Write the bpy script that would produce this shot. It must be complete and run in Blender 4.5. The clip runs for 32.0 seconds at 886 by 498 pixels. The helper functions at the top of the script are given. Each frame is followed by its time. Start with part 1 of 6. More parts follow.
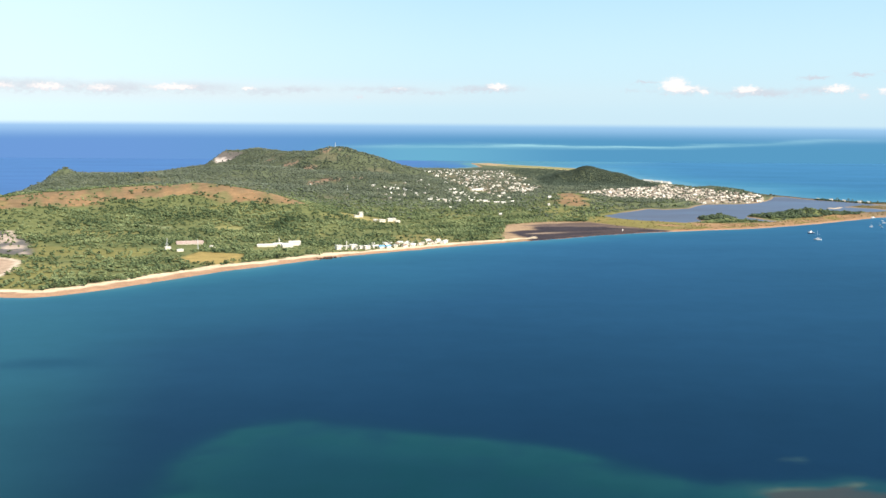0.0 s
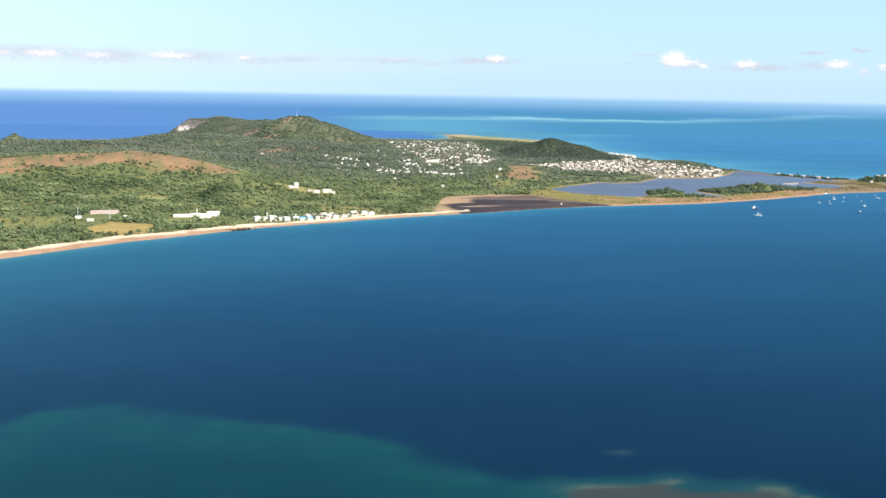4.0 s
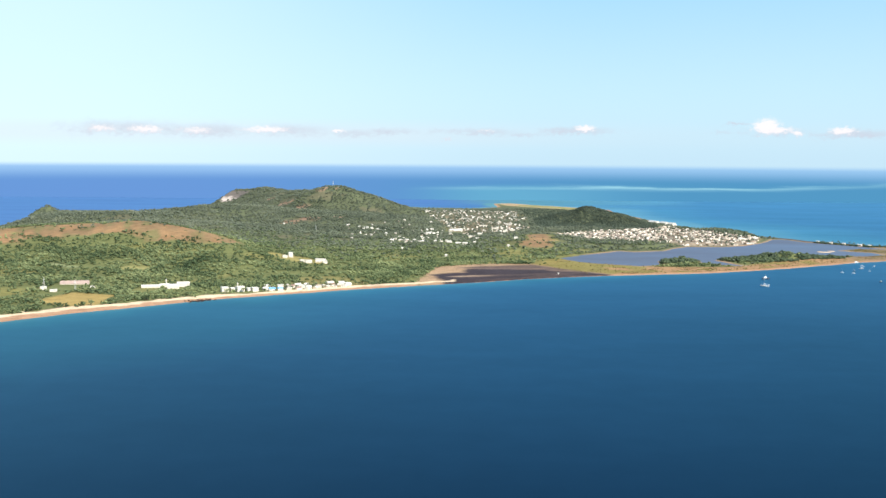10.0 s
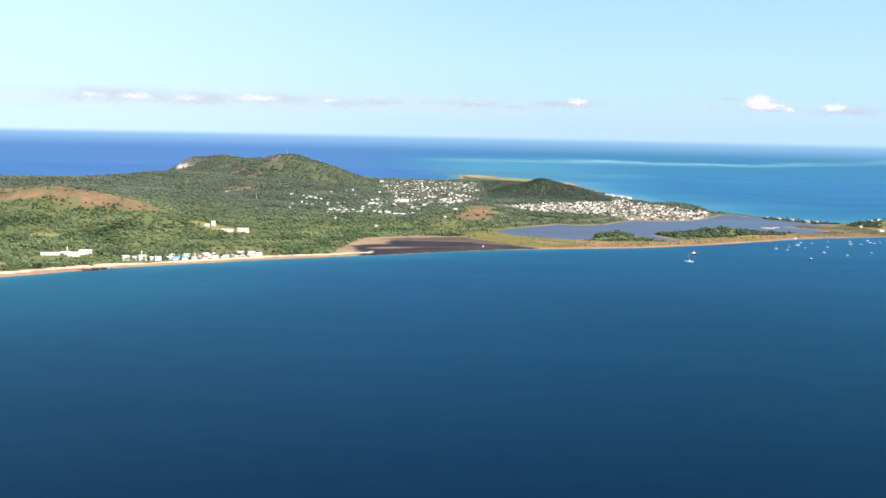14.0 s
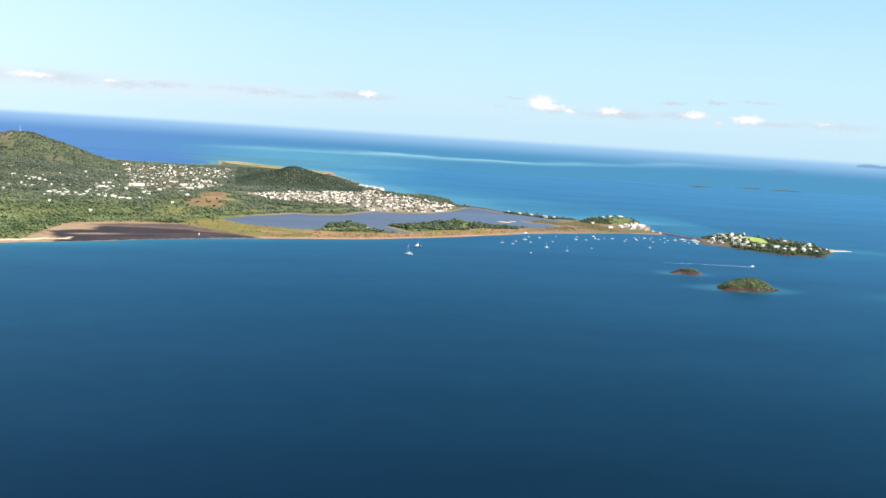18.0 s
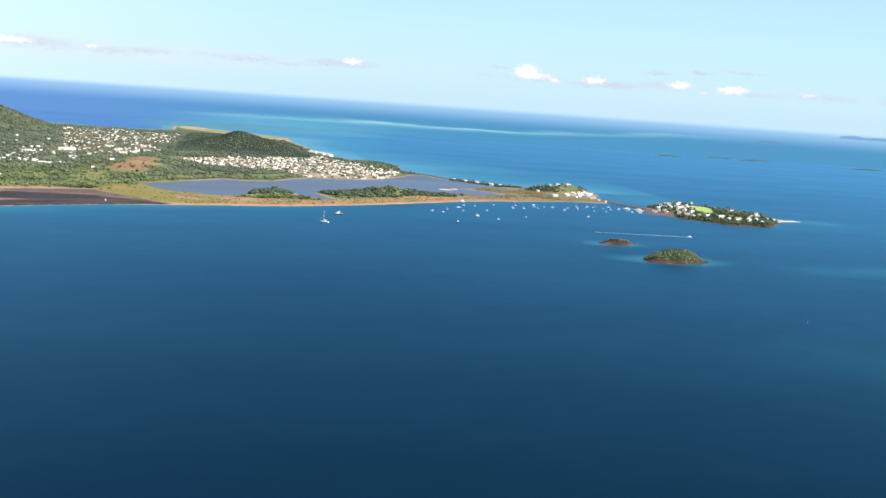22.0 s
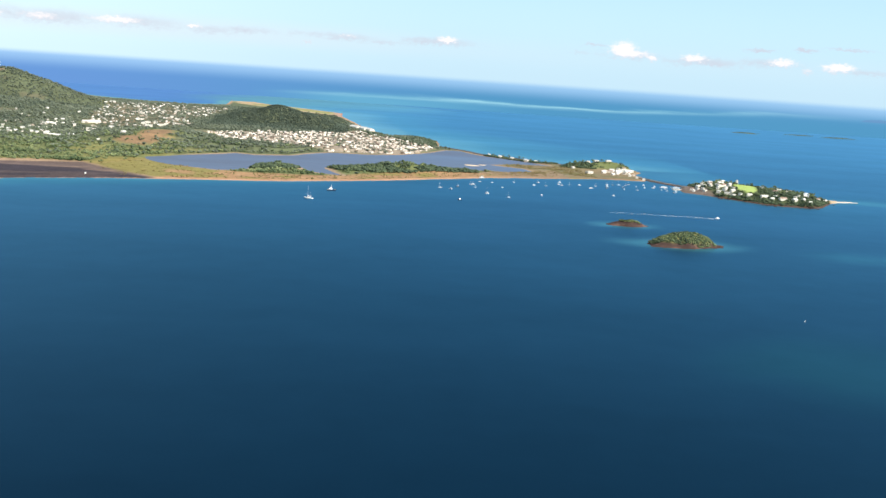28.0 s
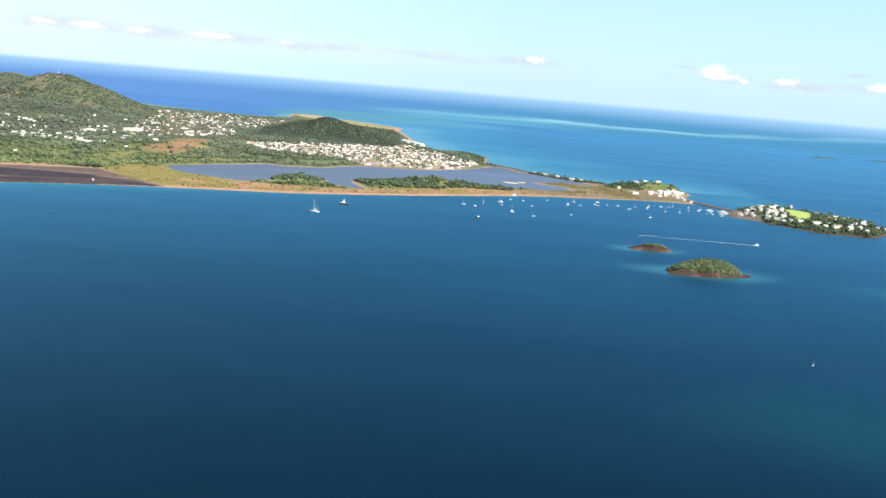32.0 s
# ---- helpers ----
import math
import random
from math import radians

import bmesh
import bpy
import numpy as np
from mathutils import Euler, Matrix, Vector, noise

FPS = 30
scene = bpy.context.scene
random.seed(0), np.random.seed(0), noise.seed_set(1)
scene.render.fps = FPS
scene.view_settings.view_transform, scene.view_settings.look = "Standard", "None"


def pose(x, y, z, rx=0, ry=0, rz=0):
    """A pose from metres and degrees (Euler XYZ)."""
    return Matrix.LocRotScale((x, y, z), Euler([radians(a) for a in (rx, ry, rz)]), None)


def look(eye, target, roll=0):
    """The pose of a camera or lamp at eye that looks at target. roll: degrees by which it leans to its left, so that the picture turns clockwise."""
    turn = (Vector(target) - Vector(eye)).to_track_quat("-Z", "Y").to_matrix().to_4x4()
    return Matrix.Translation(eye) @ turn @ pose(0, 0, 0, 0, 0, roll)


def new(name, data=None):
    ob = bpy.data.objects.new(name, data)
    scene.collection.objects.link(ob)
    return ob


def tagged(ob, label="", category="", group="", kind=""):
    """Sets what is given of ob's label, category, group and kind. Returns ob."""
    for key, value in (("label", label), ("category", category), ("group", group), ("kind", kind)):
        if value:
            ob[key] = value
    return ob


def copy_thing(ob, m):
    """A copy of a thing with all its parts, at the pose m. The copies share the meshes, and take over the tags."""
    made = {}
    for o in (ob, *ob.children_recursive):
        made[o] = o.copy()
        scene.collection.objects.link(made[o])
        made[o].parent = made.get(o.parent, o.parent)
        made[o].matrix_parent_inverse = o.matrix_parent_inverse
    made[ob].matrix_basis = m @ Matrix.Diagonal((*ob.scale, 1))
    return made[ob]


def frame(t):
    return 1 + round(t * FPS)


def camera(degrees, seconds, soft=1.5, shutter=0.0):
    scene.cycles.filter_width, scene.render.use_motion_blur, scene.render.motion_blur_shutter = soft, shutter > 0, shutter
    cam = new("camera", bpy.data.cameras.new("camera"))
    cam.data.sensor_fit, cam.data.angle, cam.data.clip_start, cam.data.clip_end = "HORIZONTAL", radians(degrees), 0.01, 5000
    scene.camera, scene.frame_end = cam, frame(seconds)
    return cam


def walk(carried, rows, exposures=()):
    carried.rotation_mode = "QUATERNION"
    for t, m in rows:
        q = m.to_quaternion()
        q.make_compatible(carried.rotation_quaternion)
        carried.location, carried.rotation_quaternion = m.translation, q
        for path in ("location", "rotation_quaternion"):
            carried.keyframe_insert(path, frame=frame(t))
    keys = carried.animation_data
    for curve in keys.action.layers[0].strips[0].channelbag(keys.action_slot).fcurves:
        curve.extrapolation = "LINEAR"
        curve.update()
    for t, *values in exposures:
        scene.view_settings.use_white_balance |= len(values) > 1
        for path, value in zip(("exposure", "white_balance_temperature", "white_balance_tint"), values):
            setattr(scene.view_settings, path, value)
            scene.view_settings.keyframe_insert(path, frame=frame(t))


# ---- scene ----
# An island, its harbour and its lagoon, seen from an aircraft. Built at half of true size throughout,
# so that the whole island lies inside the lens's reach and the aircraft stays within its speed.
# x runs along the coast, y out over the island, z up; the sea lies at z = 0.

# ---- camera ----
cam = camera(45.95, 32.0, soft=1.5)
ROWS = [
    (0.0, -460.99, -431.09, 213.44, 82.734, -0.408, -3.542),
    (0.5, -446.20, -425.79, 212.93, 82.019, -0.236, -2.954),
    (1.0, -431.40, -420.45, 212.43, 82.074, -0.337, -2.372),
    (1.5, -416.59, -415.07, 211.92, 82.292, 0.126, -2.298),
    (2.0, -401.79, -409.65, 211.42, 82.147, 0.045, -2.232),
    (2.5, -386.98, -404.19, 210.92, 81.985, -0.540, -3.007),
    (3.0, -372.18, -398.68, 210.42, 81.496, -0.601, -3.174),
    (3.5, -357.39, -393.13, 209.92, 80.959, -1.083, -3.862),
    (5.5, -298.27, -370.44, 207.92, 82.744, -0.016, -1.702),
    (6.0, -283.51, -364.64, 207.42, 83.052, 0.358, -1.321),
    (6.5, -268.77, -358.79, 206.92, 83.919, 0.500, -1.758),
    (7.0, -254.04, -352.88, 206.42, 82.919, -0.083, 0.640),
    (7.5, -239.33, -346.92, 205.92, 80.861, -0.041, 2.669),
    (8.0, -224.64, -340.91, 205.41, 82.019, -0.751, 1.792),
    (8.5, -209.96, -334.83, 204.91, 83.059, -0.893, 1.450),
    (9.0, -195.31, -328.70, 204.40, 83.528, -0.735, 1.822),
    (9.5, -180.68, -322.50, 203.90, 84.659, -0.843, 0.938),
    (10.0, -166.07, -316.25, 203.39, 84.972, -0.403, 1.219),
    (10.5, -151.49, -309.93, 202.87, 85.750, -0.734, 0.775),
    (11.0, -136.93, -303.55, 202.36, 85.527, -0.763, 0.518),
    (11.5, -122.41, -297.10, 201.84, 84.561, -1.120, 1.320),
    (12.0, -107.91, -290.59, 201.32, 84.736, -0.893, 1.532),
    (12.5, -93.45, -284.01, 200.80, 84.484, -1.071, 0.304),
    (13.0, -79.02, -277.36, 200.28, 84.703, -1.192, 0.026),
    (13.5, -64.62, -270.64, 199.75, 83.918, -1.086, 0.638),
    (15.5, -7.41, -243.04, 197.60, 83.075, -1.415, 0.773),
    (16.0, 6.79, -235.95, 197.05, 83.460, -1.870, -1.239),
    (16.5, 20.94, -228.78, 196.49, 82.770, -2.058, -0.991),
    (17.0, 35.05, -221.54, 195.94, 83.500, -1.939, -4.701),
    (17.5, 49.11, -214.22, 195.37, 83.179, -3.117, -7.776),
    (18.0, 63.13, -206.81, 194.81, 83.408, -3.585, -10.648),
    (18.5, 77.09, -199.32, 194.23, 83.241, -3.883, -11.537),
    (19.0, 91.00, -191.75, 193.65, 83.067, -4.192, -12.092),
    (19.5, 104.86, -184.09, 193.07, 82.025, -4.910, -14.265),
    (20.0, 118.66, -176.35, 192.48, 81.481, -4.834, -13.847),
    (20.5, 132.41, -168.52, 191.88, 80.983, -4.840, -11.749),
    (21.0, 146.10, -160.60, 191.28, 80.934, -4.420, -11.016),
    (21.5, 159.73, -152.59, 190.67, 81.378, -3.887, -11.210),
    (22.0, 173.29, -144.49, 190.06, 81.770, -3.965, -11.476),
    (22.5, 186.80, -136.30, 189.43, 82.635, -3.815, -10.206),
    (23.0, 200.24, -128.01, 188.80, 81.412, -3.453, -8.500),
    (23.5, 213.62, -119.63, 188.17, 81.074, -4.395, -9.253),
    (24.0, 226.92, -111.15, 187.52, 81.692, -3.483, -8.094),
    (24.5, 240.16, -102.58, 186.87, 82.066, -3.026, -6.906),
    (25.0, 253.33, -93.90, 186.21, 81.368, -3.674, -6.266),
    (25.5, 266.43, -85.13, 185.54, 80.776, -3.676, -6.471),
    (27.5, 318.07, -49.01, 182.78, 81.263, -3.436, -5.964),
    (28.0, 330.78, -39.72, 182.07, 80.261, -3.846, -6.340),
    (28.5, 343.41, -30.33, 181.34, 79.375, -3.848, -5.848),
    (29.0, 355.96, -20.82, 180.61, 80.585, -5.565, -4.713),
    (29.5, 368.43, -11.20, 179.87, 80.352, -5.774, -4.467),
    (30.0, 380.81, -1.47, 179.12, 80.464, -4.987, -3.564),
    (30.5, 393.10, 8.36, 178.36, 81.159, -4.632, -3.571),
    (31.0, 405.30, 18.32, 177.59, 81.206, -4.334, -3.101),
    (31.5, 417.41, 28.39, 176.80, 80.402, -4.908, -2.568),
    (32.0, 429.43, 38.57, 176.01, 80.929, -4.814, -1.604),
]
EXPOSURES = [(0.0, 0.66, 6680, 10), (1.2, 0.66, 6280, 10), (3.0, 0.66, 6200, 10), (6.0, 0.64, 6560, 10), (10.0, 0.62, 6380, 10), (12.5, 0.61, 6150, 10), (16.0, 0.61, 6330, 10), (18.5, 0.66, 6450, 10), (23.0, 0.67, 6330, 10), (28.0, 0.66, 6420, 10), (29.0, 0.85, 6300, 10), (30.0, 0.79, 6350, 10), (32.0, 0.77, 6350, 10)]
walk(cam, [(t, pose(x, y, z, rx, ry, rz)) for t, x, y, z, rx, ry, rz in ROWS], EXPOSURES)

# ---- node helpers ----
def nodes_of(owner):
    owner.use_nodes = True
    owner.node_tree.nodes.clear()
    return owner.node_tree


def node(tree, kind):
    return tree.nodes.new(kind)


def attribute(tree, name):
    n = node(tree, "ShaderNodeAttribute")
    n.attribute_name = name
    return n.outputs["Color"]


def plug(tree, value, socket):
    if isinstance(value, bpy.types.NodeSocket):
        tree.links.new(value, socket)
    else:
        socket.default_value = value


def calc(tree, op, a, b=0.0, c=0.0, clamp=False):
    n = node(tree, "ShaderNodeMath")
    n.operation, n.use_clamp = op, clamp
    for v, s in zip((a, b, c), n.inputs):
        plug(tree, v, s)
    return n.outputs[0]


def step(tree, value, low, high, a=0.0, b=1.0):
    n = node(tree, "ShaderNodeMapRange")
    n.interpolation_type, n.clamp = "SMOOTHSTEP", True
    for v, s in zip((value, low, high, a, b), n.inputs):
        plug(tree, v, s)
    return n.outputs[0]


def blend(tree, factor, a, b, how="MIX"):
    n = node(tree, "ShaderNodeMix")
    n.data_type, n.blend_type, n.clamp_factor = "RGBA", how, True
    plug(tree, factor, n.inputs[0])
    for v, s in ((a, n.inputs[6]), (b, n.inputs[7])):
        plug(tree, (*v, 1.0) if isinstance(v, tuple) and len(v) == 3 else v, s)
    return n.outputs[2]


def grain(tree, vector, scale, detail=4.0, rough=0.55):
    n = node(tree, "ShaderNodeTexNoise")
    if vector is not None:
        tree.links.new(vector, n.inputs["Vector"])
    n.inputs["Scale"].default_value = scale
    n.inputs["Detail"].default_value = detail
    n.inputs["Roughness"].default_value = rough
    return n.outputs["Fac"]


# ---- world: sky, small clouds low over the horizon, the open sea beyond the sheet ----
SUN_AZ, SUN_EL = 138.0, 41.0      # degrees clockwise from +y, and up
HORIZON = -0.0076                 # sine of the dip of the sea's horizon

world = bpy.data.worlds.new("sky")
scene.world = world
wt = nodes_of(world)
out = node(wt, "ShaderNodeOutputWorld")
back = node(wt, "ShaderNodeBackground")
wt.links.new(back.outputs[0], out.inputs[0])
sky = node(wt, "ShaderNodeTexSky")
sky.sky_type, sky.sun_disc = "NISHITA", False
sky.sun_elevation, sky.sun_rotation = radians(SUN_EL), radians(SUN_AZ)
sky.altitude, sky.air_density, sky.dust_density, sky.ozone_density = 200.0, 1.0, 0.6, 1.5
way = node(wt, "ShaderNodeTexCoord").outputs["Generated"]
split = node(wt, "ShaderNodeSeparateXYZ")
wt.links.new(way, split.inputs[0])
wx, wy, wz = split.outputs
azim = calc(wt, "MULTIPLY", calc(wt, "ARCTAN2", wx, wy), 180 / math.pi)
elev = calc(wt, "MULTIPLY", calc(wt, "ARCSINE", wz), 180 / math.pi)
SKY_STRENGTH = 0.105
sky_light = blend(wt, 1.0, sky.outputs[0], (SKY_STRENGTH * 0.92, SKY_STRENGTH * 1.03, SKY_STRENGTH * 1.0), "MULTIPLY")
# milky air low down, deeper blue with height, paler towards one side
air = blend(wt, step(wt, elev, 0.0, 4.0), (0.385, 0.54, 0.645), (0.39, 0.56, 0.66))
air = blend(wt, step(wt, elev, 1.5, 13.0), air, (0.235, 0.465, 0.66))
air = blend(wt, step(wt, azim, 8.0, -26.0, 0.0, 0.75), air, (0.53, 0.675, 0.745))
band = calc(wt, "MULTIPLY", calc(wt, "MULTIPLY", step(wt, elev, 0.3, 1.1), step(wt, elev, 2.2, 1.3)), step(wt, azim, 12.0, -8.0, 0.10, 0.5))
air = blend(wt, band, air, (0.50, 0.54, 0.60))
sky_light = blend(wt, step(wt, elev, 40.0, 8.0, 0.0, 0.9), sky_light, air)
# clouds: (azimuth, elevation, half width, half height, density), degrees; grey-mauve shelves first, then the lit heads over them
SHELVES = [(-18.2, 1.42, 3.0, 0.24, 0.62), (-14.0, 1.33, 3.0, 0.22, 0.62), (-9.5, 1.36, 2.4, 0.20, 0.6), (-6.0, 1.25, 1.7, 0.13, 0.55), (-3.8, 1.36, 1.4, 0.11, 0.55), (0.6, 1.38, 2.5, 0.12, 0.6),
           (3.2, 1.24, 1.6, 0.08, 0.5), (5.9, 1.47, 2.1, 0.12, 0.7), (14.4, 1.86, 0.7, 0.05, 0.7), (13.5, 1.40, 0.7, 0.06, 0.5), (16.3, 1.42, 1.6, 0.15, 0.6), (20.2, 1.30, 2.0, 0.14, 0.75),
           (23.2, 1.45, 1.7, 0.14, 0.6), (23.0, 2.06, 0.6, 0.06, 0.8), (25.1, 2.20, 0.6, 0.06, 0.8), (27.2, 2.32, 1.2, 0.06, 0.7), (28.4, 1.24, 1.3, 0.10, 0.6), (31.4, 1.33, 1.9, 0.12, 0.55), (35.0, 1.35, 2.0, 0.14, 0.5)]
HEADS = [(-19.2, 1.36, 0.7, 0.20, 0.75), (-17.0, 1.34, 0.9, 0.20, 0.95), (-14.4, 1.31, 0.9, 0.18, 0.85), (-10.8, 1.41, 1.3, 0.17, 0.85), (-6.9, 1.38, 0.4, 0.10, 0.9), (-1.1, 0.98, 0.35, 0.07, 0.7), (1.2, 1.44, 0.6, 0.09, 0.5),
         (6.5, 1.58, 0.55, 0.17, 0.9), (15.9, 1.70, 0.62, 0.36, 1.30), (16.5, 1.50, 0.75, 0.16, 0.95), (17.4, 1.34, 0.28, 0.15, 0.95), (19.6, 1.46, 0.65, 0.20, 0.9), (24.0, 1.52, 0.7, 0.20, 0.85), (25.3, 1.15, 0.28, 0.16, 0.8), (26.8, 1.40, 0.75, 0.22, 1.05), (30.6, 1.40, 0.6, 0.14, 0.6)]
turned = node(wt, "ShaderNodeCombineXYZ")
for value, socket in zip((azim, calc(wt, "MULTIPLY", elev, 1.7), 3.0), turned.inputs):
    plug(wt, value, socket)
puff = calc(wt, "SUBTRACT", grain(wt, turned.outputs[0], 1.15, 6.0, 0.6), 0.5)
fluff = calc(wt, "SUBTRACT", grain(wt, turned.outputs[0], 3.6, 5.0, 0.65), 0.5)


def bank_of(clouds, sway, curl, thick=1.0):
    """How thick a bank of soft, noisy ovals stands in each direction."""
    cloud = calc(wt, "MULTIPLY", puff, 0.0)
    for a, e, w, h, k in clouds:
        dx = calc(wt, "DIVIDE", calc(wt, "ADD", calc(wt, "SUBTRACT", azim, a), calc(wt, "MULTIPLY", puff, sway)), w)
        dy = calc(wt, "DIVIDE", calc(wt, "ADD", calc(wt, "SUBTRACT", elev, e), calc(wt, "MULTIPLY", fluff, curl)), h * thick)
        near = calc(wt, "ADD", calc(wt, "MULTIPLY", dx, dx), calc(wt, "MULTIPLY", dy, dy))
        cloud = calc(wt, "MAXIMUM", cloud, calc(wt, "MULTIPLY", calc(wt, "POWER", 2.718, calc(wt, "MULTIPLY", near, -0.8)), k))
    return calc(wt, "ADD", cloud, calc(wt, "MULTIPLY", fluff, 0.45))


shelf = calc(wt, "ADD", bank_of(SHELVES, 2.4, 0.55, 1.7), calc(wt, "MULTIPLY", puff, 0.7))
sky_light = blend(wt, calc(wt, "MULTIPLY", step(wt, shelf, 0.10, 0.95), 0.85, clamp=True), sky_light, (0.42, 0.44, 0.50))
curls = calc(wt, "SUBTRACT", grain(wt, turned.outputs[0], 5.0, 2.0, 0.5), 0.5)
head = calc(wt, "ADD", bank_of(HEADS, 1.0, 0.55), calc(wt, "MULTIPLY", curls, 0.7))
head_light = blend(wt, step(wt, calc(wt, "ADD", elev, calc(wt, "MULTIPLY", head, 0.4)), 1.25, 1.75), (0.50, 0.52, 0.57), (0.70, 0.655, 0.65))
sky_light = blend(wt, calc(wt, "MULTIPLY", step(wt, head, 0.15, 0.90), 0.92, clamp=True), sky_light, head_light)
# the far sea with its pale barrier reef
streak = node(wt, "ShaderNodeCombineXYZ")
for value, socket in zip((calc(wt, "MULTIPLY", azim, 0.16), calc(wt, "MULTIPLY", elev, 3.2), 0.0), streak.inputs):
    plug(wt, value, socket)
ripple = grain(wt, streak.outputs[0], 1.0, 5.0, 0.6)
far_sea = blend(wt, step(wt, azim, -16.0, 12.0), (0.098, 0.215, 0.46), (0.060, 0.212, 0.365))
# paler towards the horizon, haze mixed into the sea's own colour
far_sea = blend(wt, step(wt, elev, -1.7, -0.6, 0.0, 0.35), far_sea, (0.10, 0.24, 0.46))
reef_line = calc(wt, "ADD", calc(wt, "ADD", step(wt, azim, 13.0, 27.0, -1.62, -1.12), step(wt, azim, 4.0, -6.0, 0.0, -0.2)), calc(wt, "MULTIPLY", calc(wt, "SUBTRACT", ripple, 0.5), 0.45))
reef = calc(wt, "POWER", 2.718, calc(wt, "MULTIPLY", -1.0, calc(wt, "POWER", calc(wt, "DIVIDE", calc(wt, "SUBTRACT", elev, reef_line), 0.095), 2.0)))
reef = calc(wt, "MULTIPLY", reef, calc(wt, "MULTIPLY", step(wt, azim, -4.0, 5.0), step(wt, azim, 30.0, 14.0)))
reef = calc(wt, "MULTIPLY", reef, step(wt, ripple, 0.30, 0.66, 0.25, 1.0))
shallows = calc(wt, "MULTIPLY", step(wt, calc(wt, "ADD", elev, calc(wt, "MULTIPLY", ripple, 0.5)), -1.15, -1.6), calc(wt, "MULTIPLY", step(wt, azim, -4.5, 2.0), step(wt, azim, 12.0, 3.0)))
far_sea = blend(wt, calc(wt, "MULTIPLY", shallows, 0.8), far_sea, (0.10, 0.30, 0.43))
far_sea = blend(wt, calc(wt, "MULTIPLY", reef, 0.82), far_sea, (0.26, 0.50, 0.58))
# hilly islands on the horizon
isle = calc(wt, "MULTIPLY", 0.0, 0.0)
for a, e, w, h in ((28.9, -1.16, 0.75, 0.13), (32.9, -0.62, 0.7, 0.16), (34.6, -0.62, 1.6, 0.14)):
    dx, dy = calc(wt, "DIVIDE", calc(wt, "SUBTRACT", azim, a), w), calc(wt, "DIVIDE", calc(wt, "SUBTRACT", elev, e), h)
    dy = calc(wt, "ADD", dy, calc(wt, "MULTIPLY", fluff, 0.8))
    isle = calc(wt, "MAXIMUM", isle, calc(wt, "MULTIPLY", step(wt, calc(wt, "ADD", calc(wt, "MULTIPLY", dx, dx), calc(wt, "MULTIPLY", dy, dy)), 1.0, 0.8), step(wt, elev, e - h * 0.3, e)))
# haze painted into the last of the sea, thicker towards the horizon
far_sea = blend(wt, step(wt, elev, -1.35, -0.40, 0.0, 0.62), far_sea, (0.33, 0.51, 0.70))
above = step(wt, wz, HORIZON - 0.0034, HORIZON + 0.0022)
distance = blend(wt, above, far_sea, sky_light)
# haze-blue laid over the distant islands
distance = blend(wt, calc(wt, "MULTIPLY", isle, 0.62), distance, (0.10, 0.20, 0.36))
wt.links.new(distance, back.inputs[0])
back.inputs[1].default_value = 1.0

sun = new("sun", bpy.data.lights.new("sun", "SUN"))
sun.data.energy, sun.data.angle, sun.data.color = 5.0, radians(0.53), (1.0, 0.94, 0.85)
sun_way = Vector((math.sin(radians(SUN_AZ)) * math.cos(radians(SUN_EL)), math.cos(radians(SUN_AZ)) * math.cos(radians(SUN_EL)), math.sin(radians(SUN_EL))))
sun.matrix_world = look(sun_way * 900, (0, 0, 0))

# ---- materials ----
def material(name, colour, rough=0.8, vary=0.25, scale=0.5, bump=0.0, bump_scale=2.0, metal=0.0, island=0.0, other=None, spec=0.3):
    """A surface with mottling at two scales, fine relief and, for joined pieces, a shade of its own for each."""
    mat = bpy.data.materials.new(name)
    t = nodes_of(mat)
    end, bsdf = node(t, "ShaderNodeOutputMaterial"), node(t, "ShaderNodeBsdfPrincipled")
    t.links.new(bsdf.outputs[0], end.inputs[0])
    place = node(t, "ShaderNodeNewGeometry")
    coarse, fine = grain(t, place.outputs["Position"], scale), grain(t, place.outputs["Position"], scale * 7.3)
    tone = calc(t, "ADD", calc(t, "MULTIPLY", calc(t, "SUBTRACT", coarse, 0.5), vary * 2.2), calc(t, "MULTIPLY", calc(t, "SUBTRACT", fine, 0.5), vary * 1.4))
    if island:
        tone = calc(t, "ADD", tone, calc(t, "MULTIPLY", calc(t, "SUBTRACT", place.outputs["Random Per Island"], 0.5), island))
    base = (*colour, 1.0)
    if other:
        pick = calc(t, "ADD", 0.5, calc(t, "MULTIPLY", tone, 1.3), clamp=True)
        base = blend(t, pick, colour, other)
    lit = calc(t, "ADD", 1.0, tone)
    grey = node(t, "ShaderNodeCombineColor")
    for s in grey.inputs:
        t.links.new(lit, s)
    t.links.new(blend(t, 1.0, base, grey.outputs[0], "MULTIPLY"), bsdf.inputs["Base Color"])
    bsdf.inputs["Roughness"].default_value, bsdf.inputs["Metallic"].default_value = rough, metal
    bsdf.inputs["Specular IOR Level"].default_value = spec
    if bump:
        b = node(t, "ShaderNodeBump")
        b.inputs["Strength"].default_value = bump
        b.inputs["Distance"].default_value = 0.3
        t.links.new(grain(t, place.outputs["Position"], bump_scale), b.inputs["Height"])
        t.links.new(b.outputs[0], bsdf.inputs["Normal"])
    return mat


